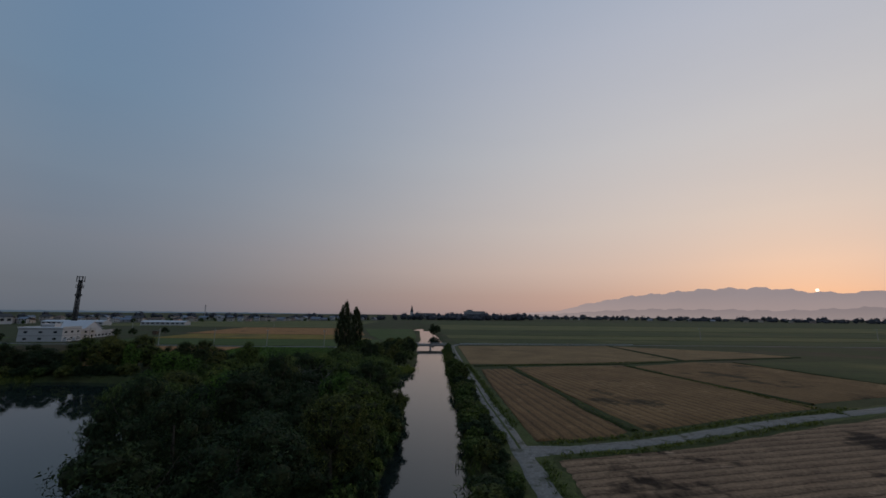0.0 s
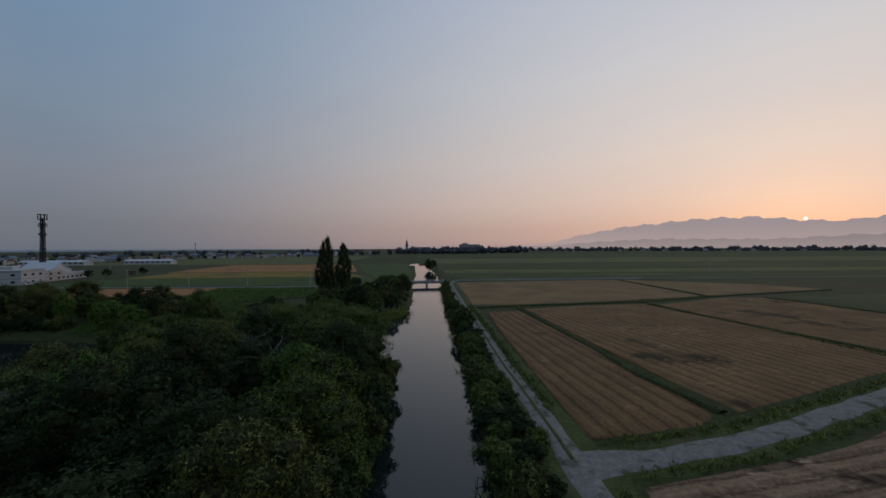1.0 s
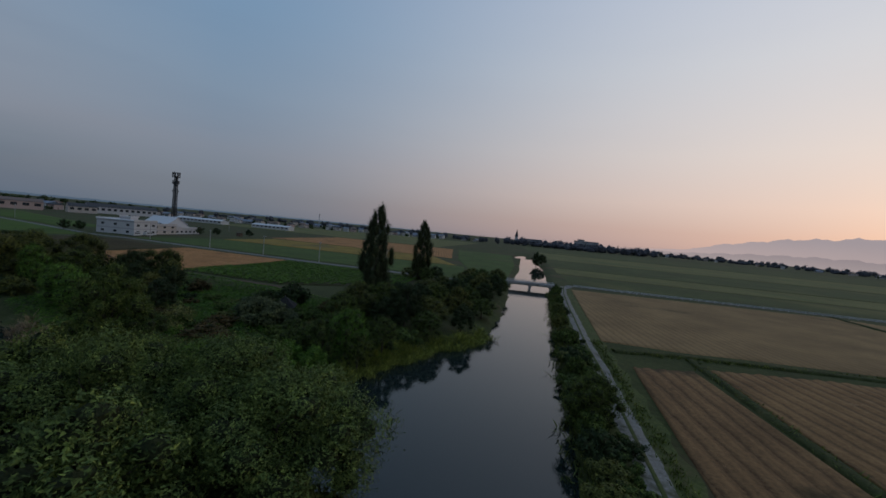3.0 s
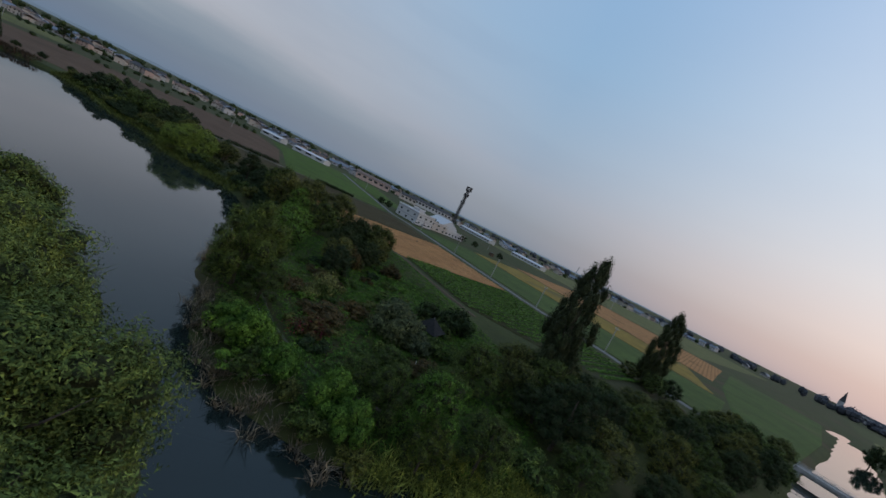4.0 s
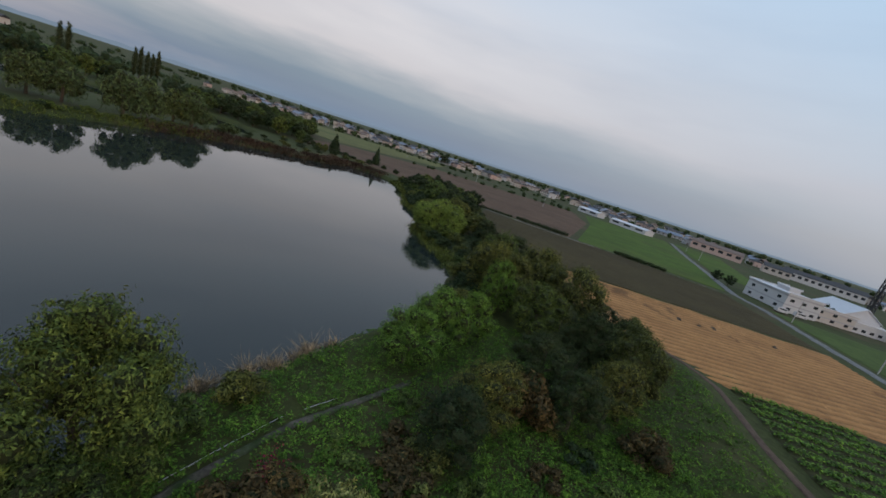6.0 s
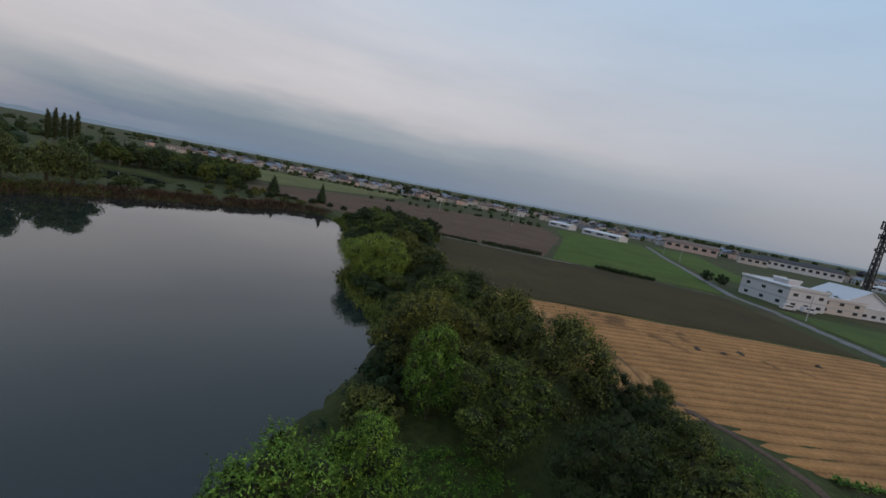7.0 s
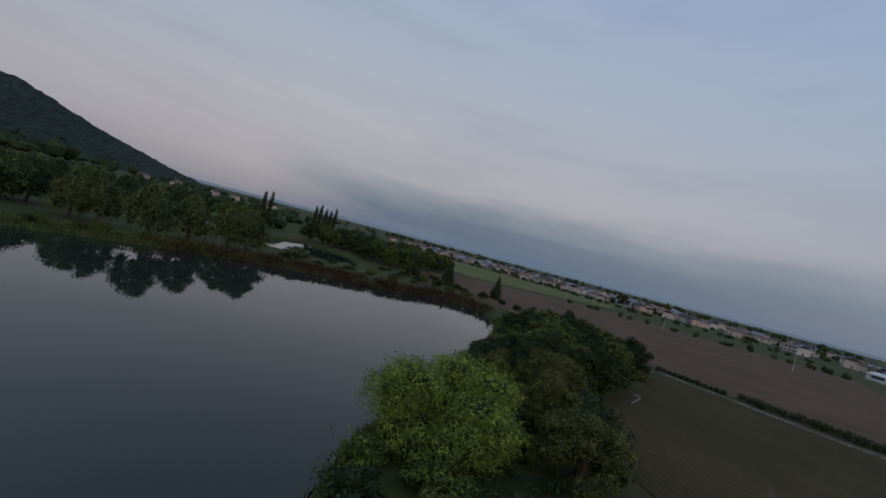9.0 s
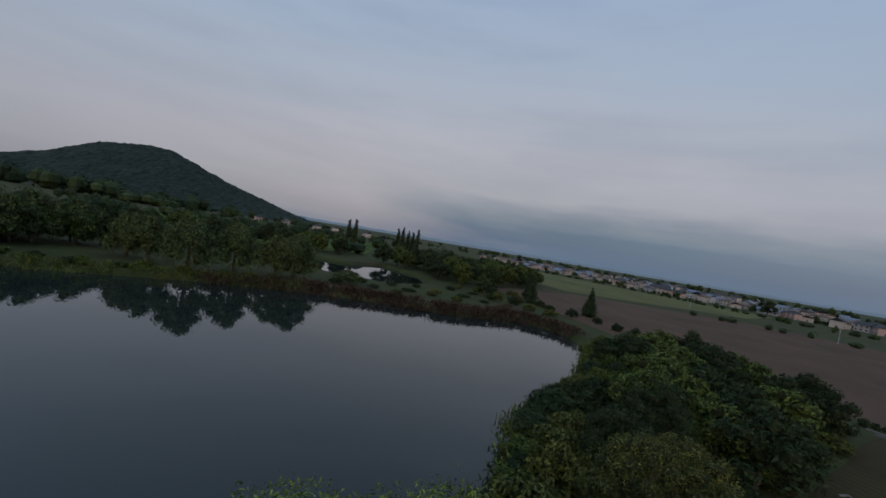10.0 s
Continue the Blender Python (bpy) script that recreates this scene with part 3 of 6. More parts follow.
ribbon("road_4", [(-450, 251), (-330, 222), (-262, 208), (-206, 196), (-190, 198.5), (-144, 197), (-91, 194.5), (-32, 197)], 3.6, ASPHALT, "narrow paved lane between fields and workshops", "road", 0.10)
ribbon("road_5", [(-206, 92), (-206.5, 127), (-206.2, 146), (-203, 168), (-198.5, 192)], 2.4, DIRT, "earth track along the hedges", "road", 0.10)
ribbon("road_6", [(-58, 141), (-66, 140.8), (-79, 139.8), (-91, 140.2), (-101, 134), (-110, 118)], 1.3, RED_SOIL, "worn earth track behind the berm", "road", 0.10)
ribbon("foot_path", [(-24, 112), (-27, 103.5), (-30.7, 99.3), (-33, 98.1), (-36, 97.3), (-39, 96.6), (-43, 96.5), (-48.5, 97), (-55, 99.1), (-61, 102.4), (-68, 106)], 0.55, DIRT, "narrow trodden footpath along the shore", "path", 0.12)
for line in ([(-206, 90.1), (-198, 89.6), (-181, 90)], [(-173.6, 93.6), (-174.8, 94.1), (-173.6, 94.7), (-168, 94.7)], [(-207.6, 91), (-205.6, 102), (-203.8, 114), (-203.8, 140)]):
    ribbon("field_kerb", line, 0.26, KERB, "pale concrete irrigation kerb at the field's edge", "kerb", 0.0, 0.2, 3.0)
for y in (109.2, 111.0, 112.8):
    ribbon("furrow", [(-136.5, y), (-148, y - 0.9), (-160, y - 1.8)], 0.6, RED_SOIL, "dark furrow drawn across the tilled field", "furrow", 0.07, 0.0, 3.0)

# ---------- plants ----------
rng = np.random.default_rng(7)


def unit(v):
    return v / np.maximum(np.linalg.norm(v, axis=-1, keepdims=True), 1e-9)


def leaf_blades(at, out, size, slim=0.55, droop=0.0):
    """Small bent leaves or sprays at the points at, facing roughly out."""
    count = len(at)
    facing = unit(out + rng.normal(0, 0.42, (count, 3)))
    along = unit(np.cross(facing, rng.normal(0, 1, (count, 3))) + np.array([0, 0, -droop]))
    across = unit(np.cross(along, facing))
    s = (size * rng.uniform(0.65, 1.35, count))[:, None]
    side_by = across * s * slim * 0.85
    verts = np.stack([at - along * s + side_by, at - along * s * 0.8 - side_by, at + along * s * 1.1 + facing * s * 0.25], 1).reshape(-1, 3)
    return verts, np.arange(count * 3).reshape(-1, 3)


def join(parts):
    verts, faces, base = [], [], 0
    for v, f in parts:
        verts.append(v)
        faces.append(f + base)
        base += len(v)
    return np.concatenate(verts), np.concatenate(faces)


def lump(centre, r, n=3):
    """A rough closed filler mass deep inside a crown, so that no light leaks through it."""
    th, ph = np.meshgrid(np.linspace(0.15, math.pi - 0.15, n), np.linspace(0, 2 * math.pi, 2 * n, endpoint=False), indexing="ij")
    d = np.stack([np.sin(th) * np.cos(ph), np.sin(th) * np.sin(ph), np.cos(th)], -1).reshape(-1, 3)
    v = centre + d * r * rng.uniform(0.75, 1.1, (len(d), 1))
    f = []
    for i in range(n - 1):
        for j in range(2 * n):
            k = (j + 1) % (2 * n)
            f += [(i * 2 * n + j, (i + 1) * 2 * n + j, (i + 1) * 2 * n + k), (i * 2 * n + j, (i + 1) * 2 * n + k, i * 2 * n + k)]
    return v, np.array(f)


def crown_of(name, mat, bunches, leaves, size, slim=0.55, droop=0.0, core=0.66, shoots=0.12):
    """bunches: rows of x, y, z, radius, flatness."""
    parts = []
    weight = np.array([b[3] ** 2 for b in bunches])
    for (x, y, z, r, flat_by), share in zip(bunches, weight / weight.sum()):
        count = max(8, int(leaves * share))
        d = unit(rng.normal(0, 1, (count, 3)) + np.array([0, 0, 0.25]))
        far = r * (0.72 + 0.38 * rng.random(count) ** 0.6)[:, None] * (1 + 0.16 * np.sin(d[:, :1] * 7 + x) * np.sin(d[:, 1:2] * 6 + y) + 0.12 * np.sin(d[:, :1] * 15 + y) * np.sin(d[:, 2:] * 13 + x))
        p = np.array([x, y, z]) + d * far * np.array([1, 1, flat_by])
        if droop:
            p[:, 2] -= droop * rng.random(count) ** 2 * r * 0.9
        parts.append(leaf_blades(p, d, size, slim, droop))
        if leaves > 4000 and shoots:
            # young shoots that stand out of the crown
            number = max(1, int(count * shoots / 9))
            d = unit(rng.normal(0, 1, (number, 3)) + np.array([0, 0, 0.5]))
            grow = unit(d + np.array([0, 0, 0.55 - droop]) + rng.normal(0, 0.25, (number, 3)))
            root = np.array([x, y, z]) + d * r * 0.95 * np.array([1, 1, flat_by])
            far = np.linspace(0.0, 1.0, 9)[None, :, None] * (r * rng.uniform(0.25, 0.7, number))[:, None, None]
            p = (root[:, None, :] + grow[:, None, :] * far + rng.normal(0, size * 0.45, (number, 9, 3))).reshape(-1, 3)
            parts.append(leaf_blades(p, np.repeat(d, 9, 0), size * 0.9, slim, droop))
    outer = sum(len(f) for v, f in parts)
    # added filler cores; the crown's inner shade is put into their dark colour
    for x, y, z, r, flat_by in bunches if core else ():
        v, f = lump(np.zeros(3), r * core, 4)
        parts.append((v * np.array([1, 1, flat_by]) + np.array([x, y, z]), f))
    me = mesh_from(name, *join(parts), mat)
    me.materials.append(CROWN_SHADE)
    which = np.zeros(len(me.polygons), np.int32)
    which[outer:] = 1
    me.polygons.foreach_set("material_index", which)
    return me


def trunk_of(height, r, limbs, reach, lean=0.3):
    bm = bmesh.new()
    p, q = Vector((0, 0, -0.4)), Vector((lean * rng.normal(), lean * rng.normal(), height * 0.5))
    rod(bm, p, q, r * 1.25, r * 0.8, 7)
    rod(bm, q, q + Vector((0.1, -0.1, height * 0.3)), r * 0.8, r * 0.3, 6)
    for i in range(limbs):
        a = 2 * math.pi * (i + rng.random() * 0.6) / limbs
        s = p.lerp(q, 0.55 + 0.45 * rng.random())
        e = s + Vector((math.cos(a) * reach, math.sin(a) * reach, height * rng.uniform(0.15, 0.35)))
        rod(bm, s, e, r * 0.45, r * 0.15, 5)
        rod(bm, e, e + Vector((math.cos(a + 0.5) * reach * 0.4, math.sin(a + 0.5) * reach * 0.4, height * 0.12)), r * 0.15, r * 0.05, 4)
    me = bpy.data.meshes.new("trunk")
    bm.to_mesh(me)
    bm.free()
    me.materials.append(BARK)
    return me


def plant(name, label, category, crown, trunk=None, group=""):
    """One plant far below the land is never kept: the first copy is made from these two meshes."""
    ob = thing(name, label, category, group)
    if trunk:
        piece("trunk", trunk, ob)
    piece("crown", crown, ob)
    return ob


def broad_bunches(r, low, high, count, seed):
    g = np.random.default_rng(seed)
    rows = []
    for i in range(count):
        t = (i + 0.5) / count
        a = i * 2.399 + g.random()
        lift = t ** 0.9
        ring = math.sqrt(max(0.0, 1 - (2 * lift - 0.85) ** 2 / 1.4)) * r * g.uniform(0.55, 0.95)
        if lift > 0.9:
            ring *= 0.5
        rows.append((ring * math.cos(a), ring * math.sin(a), low + (high - low) * lift * g.uniform(0.9, 1.04), r * (g.uniform(0.19, 0.36) if count > 30 else g.uniform(0.24, 0.42)), g.uniform(0.7, 0.95)))
    rows.append((0, 0, low + (high - low) * 0.48, r * 0.48, 1.0))
    return rows


KINDS = {}


def kind_of(key, name, label, category, crown, trunk=None, group=""):
    KINDS[key] = [name, label, category, crown, trunk, group, None]


def put_plant(key, x, y, h=1.0, w=None, turn=None, z=None):
    """Sets one plant at x, y; h and w scale its height and breadth."""
    spec = KINDS[key]
    w = h if w is None else w
    turn = rng.uniform(0, 360) if turn is None else turn
    z = float(ground_z(x, y)) if z is None else z
    m = Matrix.LocRotScale((x, y, z), Euler((0, 0, radians(turn))), (w, w, h))
    if spec[6] is None:
        ob = plant(*spec[:5], spec[5])
        ob.matrix_basis = m
        spec[6] = ob
        return ob
    first = spec[6]
    made = [first.copy()]
    scene.collection.objects.link(made[0])
    made[0].matrix_basis = m
    for o in first.children:
        c = o.copy()
        scene.collection.objects.link(c)
        c.parent = made[0]
        made.append(c)
    return made[0]


def tree_kinds():
    """Nominal trees, 8 m tall and 7 m across; close ones carry more and smaller leaves."""
    for key, mat, words in (("dark", LEAF_DARK, "dark green broadleaf tree in the dense lakeside wood"), ("mid", LEAF_MID, "mid-green broadleaf tree with a rounded lumpy crown"), ("olive", LEAF_OLIVE, "olive-green broadleaf tree with a rounded crown"), ("light", LEAF_LIGHT, "bright green young broadleaf tree by the water")):
        for i in range(2):
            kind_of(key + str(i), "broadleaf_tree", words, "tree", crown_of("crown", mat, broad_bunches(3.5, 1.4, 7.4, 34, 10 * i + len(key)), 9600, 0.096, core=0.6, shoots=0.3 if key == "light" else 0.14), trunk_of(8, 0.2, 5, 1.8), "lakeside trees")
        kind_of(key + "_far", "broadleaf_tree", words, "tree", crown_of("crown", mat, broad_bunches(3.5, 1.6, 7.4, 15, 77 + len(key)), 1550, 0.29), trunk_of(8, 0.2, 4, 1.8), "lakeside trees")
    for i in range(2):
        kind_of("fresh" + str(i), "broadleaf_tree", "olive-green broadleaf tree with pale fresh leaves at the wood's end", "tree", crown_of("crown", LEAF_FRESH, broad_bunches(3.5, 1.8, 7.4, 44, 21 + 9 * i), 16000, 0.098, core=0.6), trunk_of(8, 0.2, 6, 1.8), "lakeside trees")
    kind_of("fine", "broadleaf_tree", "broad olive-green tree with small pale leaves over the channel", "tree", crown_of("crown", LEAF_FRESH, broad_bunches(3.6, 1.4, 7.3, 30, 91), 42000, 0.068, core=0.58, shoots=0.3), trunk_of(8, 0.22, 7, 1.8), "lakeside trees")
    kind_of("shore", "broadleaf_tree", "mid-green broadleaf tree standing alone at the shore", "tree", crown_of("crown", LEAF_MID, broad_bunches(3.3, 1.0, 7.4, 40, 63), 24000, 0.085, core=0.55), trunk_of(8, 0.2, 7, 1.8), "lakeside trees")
    skirt = broad_bunches(3.8, 1.8, 7.3, 19, 5) + [(3.1 * math.cos(a), 3.1 * math.sin(a), 2.4 + 0.5 * math.sin(3 * a), 0.85, 1.9) for a in np.arange(0, 6.28, 0.42)]
    kind_of("willow", "willow_tree", "yellow-green willow with a full drooping crown at the shore", "tree", crown_of("crown", LEAF_WILLOW, skirt, 42000, 0.10, 0.36, 1.1, 0.56), trunk_of(7, 0.3, 6, 2.0), "willows by the lake")
    kind_of("willow_far", "willow_tree", "drooping willow standing on the grassy spit", "tree", crown_of("crown", LEAF_SPIT, broad_bunches(3.6, 2.0, 7.4, 18, 41) + [(2.7 * math.cos(a), 2.7 * math.sin(a), 2.5, 1.0, 1.4) for a in np.arange(0, 6.28, 1.6)], 3600, 0.24, 0.4, 0.8), trunk_of(8, 0.28, 5, 2.0), "willows on the spit")
    spire = []
    g = np.random.default_rng(12)
    for i, t in enumerate(np.linspace(0, 1, 64)):
        # upright plumes that widen to the middle and draw together at the top
        broad = 2.35 * math.sin(math.pi * (0.20 + 0.74 * t)) ** 0.9
        a, off = i * 2.399, broad * math.sqrt(g.uniform(0.15, 1.0))
        spire.append((off * math.cos(a), off * math.sin(a), 1.3 + 15.1 * t, (0.80 - 0.34 * t) * g.uniform(0.85, 1.15), 2.3))
    for i in range(2):
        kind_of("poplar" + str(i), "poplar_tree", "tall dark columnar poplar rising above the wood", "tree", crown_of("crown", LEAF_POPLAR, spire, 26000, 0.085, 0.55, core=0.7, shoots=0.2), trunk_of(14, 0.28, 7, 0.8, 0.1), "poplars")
    kind_of("poplar_far", "poplar_tree", "distant slender columnar poplar", "tree", crown_of("crown", LEAF_POPLAR, [(0.3 * math.cos(i * 2.4), 0.3 * math.sin(i * 2.4), 2.0 + 14.6 * t, 0.55 + 0.85 * math.sin(math.pi * (0.15 + 0.8 * t)), 1.5) for i, t in enumerate(np.linspace(0, 1, 14))], 1300, 0.3), trunk_of(14, 0.28, 4, 0.8, 0.1), "poplars")
    fir = [(0.15 * math.cos(i * 2.4), 0.15 * math.sin(i * 2.4), 0.7 + 5.6 * t, 1.75 * (1 - t) + 0.25, 0.8) for i, t in enumerate(np.linspace(0, 1, 10))]
    kind_of("fir", "conifer", "dark cone-shaped conifer on the far shore", "tree", crown_of("crown", LEAF_DARK, fir, 2200, 0.22), trunk_of(5, 0.14, 3, 0.5, 0.05), "conifers")
    # shrubs: nominal 3 m tall, 3.4 m across
    low = lambda seed: [(x, y, z * 0.72 - 0.15, r, f) for x, y, z, r, f in broad_bunches(1.7, 0.6, 2.9, 13, seed)]
    for key, mat, words in (("scrub_mid", LEAF_MID, "low leafy green scrub on the headland"), ("scrub_olive", LEAF_OLIVE, "low olive-brown scrub on the headland"), ("scrub_rust", LEAF_RUST, "low withered brown scrub on the headland"), ("scrub_light", LEAF_LIGHT, "low bright green scrub on the headland"), ("scrub_dark", LEAF_DARK, "low dark green scrub on the headland")):
        kind_of(key, "shrub", words, "shrub", crown_of("crown", mat, low(len(key) * 5)[:9], 900, 0.19), None, "shrubs")
    for key, mat, name, words, count, size in (
        ("shrub_dark", LEAF_DARK, "shrub", "dark green shrub on the canal bank", 1500, 0.16),
        ("shrub_mid", LEAF_MID, "shrub", "leafy green shrub in the lakeside thicket", 1900, 0.135),
        ("shrub_light", LEAF_LIGHT, "shrub", "bright green large-leaved shrub by the shore", 8500, 0.08),
        ("shrub_olive", LEAF_OLIVE, "shrub", "olive-brown tangled shrub near the water", 1900, 0.14),
        ("shrub_silver", LEAF_SILVER, "shrub", "broad silver-green leaved shrub beside the shelter", 8500, 0.07),
        ("shrub_rust", LEAF_RUST, "shrub", "rusty brown half-dry shrub on the headland", 1900, 0.13),
        ("shrub_red", FLOWER_RED, "flowering_shrub", "shrub with scattered crimson flowers", 170, 0.11),
        ("shrub_yellow", FLOWER_YELLOW, "flowering_shrub", "shrub with pale yellow blossom sprays", 1300, 0.10),
    ):
        core = 0.0 if key in ("shrub_red", "shrub_yellow") else 0.64
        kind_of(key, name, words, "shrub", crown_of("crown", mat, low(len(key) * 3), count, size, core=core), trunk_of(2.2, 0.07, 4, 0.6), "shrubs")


tree_kinds()


def fill(poly, gap, tries=4000, seed=1):
    """Points in poly at least gap apart."""
    g = np.random.default_rng(seed)
    xs, ys = [p[0] for p in poly], [p[1] for p in poly]
    kept = []
    for _ in range(tries):
        x, y = g.uniform(min(xs), max(xs)), g.uniform(min(ys), max(ys))
        if inside(np.array([x]), np.array([y]), poly)[0] and all((x - a) ** 2 + (y - b) ** 2 > gap * gap for a, b in kept):
            kept.append((x, y))
    return kept


def along(line, step, jitter):
    out = []
    for (x0, y0), (x1, y1) in zip(line, line[1:]):
        count = max(1, int(math.hypot(x1 - x0, y1 - y0) / step))
        out += [(x0 + (x1 - x0) * i / count + rng.normal(0, jitter), y0 + (y1 - y0) * i / count + rng.normal(0, jitter)) for i in range(count)]
    return out


def choose(options):
    return options[int(rng.integers(len(options)))]


# the wood between lake and canal
for x, y in fill([(-10.2, -25), (-10.6, 70), (-12.5, 74), (-17, 76), (-24, 76), (-31, 77.5), (-38, 78), (-42, 75), (-42, 66), (-37, 48), (-30, 34), (-21, 26), (-19.5, 2), (-20, -25)], 6.5, seed=3):
    close = y > 10
    put_plant(choose(["mid0", "olive0", "mid1", "dark0"] if x > -17 and 38 < y < 72 else ["dark0", "dark1", "dark0", "dark1", "mid0"] if y < 58 else ["dark0", "olive1", "mid1", "mid0"] if y < 71 else ["fresh0", "fresh1"]) if close else choose(["dark_far", "mid_far"]), x, y, rng.uniform(0.78, 1.2) * (0.92 if y > 71 else 1.04 if y > 55 else 1.2), rng.uniform(1.0, 1.45))
for key, x, y, h, w in (("light1", -14.4, 56.6, 1.04, 1.0), ("light0", -27.2, 48, 1.2, 0.95), ("fine", -19.6, 82.4, 1.08, 1.3), ("fine", -14.2, 81.2, 1.0, 1.3), ("fresh0", -31, 79.0, 0.98, 1.0), ("fine", -25.4, 79.4, 1.1, 1.1)):
    put_plant(key, x, y, h, w)
def dead_tree(x, y, h):
    ob = thing("dead_tree", "bare pale dead tree standing among the green crowns", "tree", at=(x, y, float(ground_z(x, y))))
    bm = bmesh.new()
    rod(bm, (0, 0, -0.4), (0.2, 0.1, h * 0.62), 0.16, 0.09, 7)
    part("trunk", bm, DEAD_WOOD, ob)
    for i in range(9):
        a, z = i * 2.399, h * (0.5 + 0.025 * i)
        q, way_out = Vector((0.15, 0.08, z)), Vector((0.75 * math.cos(a), 0.75 * math.sin(a), 0.5))
        bm = bmesh.new()
        for k in range(4):
            way_out += Vector((rng.normal(0, 0.22), rng.normal(0, 0.22), rng.normal(0.02, 0.15)))
            e = q + way_out * 0.72
            rod(bm, q, e, 0.042 - 0.009 * k, 0.033 - 0.009 * k, 5)
            side_twig = e + Vector((rng.normal(0, 0.35), rng.normal(0, 0.35), rng.uniform(0.1, 0.5)))
            rod(bm, e, side_twig, 0.016, 0.006, 4)
            q = e
        part("branch", bm, DEAD_WOOD, ob)


for x, y, h in ((-21.6, 60.4, 10.6), (-18.2, 59.4, 10.0)):
    dead_tree(x, y, h)
# shrubs over its water's edge
edge = [(-7.8, y) for y in np.arange(24, 74, 2.7)] + [(-12, 80), (-16, 84), (-22, 84.4), (-28, 82.8), (-34, 81.2), (-39, 79.6), (-43, 77), (-44.5, 71), (-42, 60), (-39.5, 50), (-34, 38)]
for x, y in edge:
    put_plant(choose(["shrub_dark", "shrub_mid", "shrub_olive"]), x + rng.normal(0, 0.5), y + rng.normal(0, 0.6), rng.uniform(0.9, 1.7), rng.uniform(0.9, 1.35))
# east bank of the canal
for y in np.arange(16, 200, 2.9):
    x = np.interp(y, [16, 90, 140, 200], [4.7, 4.6, 3.3, 2.2]) + rng.normal(0, 0.35)
    if rng.random() > 0.12:
        put_plant(choose(["shrub_dark", "shrub_olive", "shrub_mid"]), x, y, rng.uniform(0.4, 1.2), rng.uniform(0.6, 1.3) * (0.8 if y > 130 else 1))
put_plant("mid0", 4.4, 100, 0.68, 0.72)
for y in np.arange(34, 132, 2.3):
    x = np.interp(y, [16, 90, 140], [7.1, 6.3, 5.0]) + rng.normal(0, 0.3)
    put_plant(choose(["shrub_dark", "scrub_mid", "scrub_dark", "shrub_mid"]), x, y, rng.uniform(0.35, 0.75), rng.uniform(0.5, 0.85))
# canal bank and thicket north of the mouth
for x, y in fill([(-13.5, 124), (-11.6, 150), (-13, 180), (-15, 198), (-27, 196), (-26, 172), (-34, 150), (-36, 132), (-27, 122), (-20, 119)], 5.8, seed=5):
    put_plant(choose(["dark0", "mid0", "mid1", "olive0", "olive1"]), x, y, rng.uniform(0.5, 0.86), rng.uniform(0.6, 0.95))
put_plant("poplar0", -33.2, 132.4, 1.2, 1.32, 20)
put_plant("poplar1", -41, 184.5, 1.14, 1.3, 130)
for key, x, y, h, w in (("mid0", -37.4, 180.6, 0.62, 0.75), ("olive0", -44.6, 183.2, 0.5, 0.7), ("dark0", -36.6, 187, 0.6, 0.8), ("mid1", -36.4, 131.5, 0.6, 0.8), ("olive1", -30, 129.4, 0.62, 0.75), ("dark1", -29.4, 135.6, 0.7, 0.8)):
    put_plant(key, x, y, h, w)
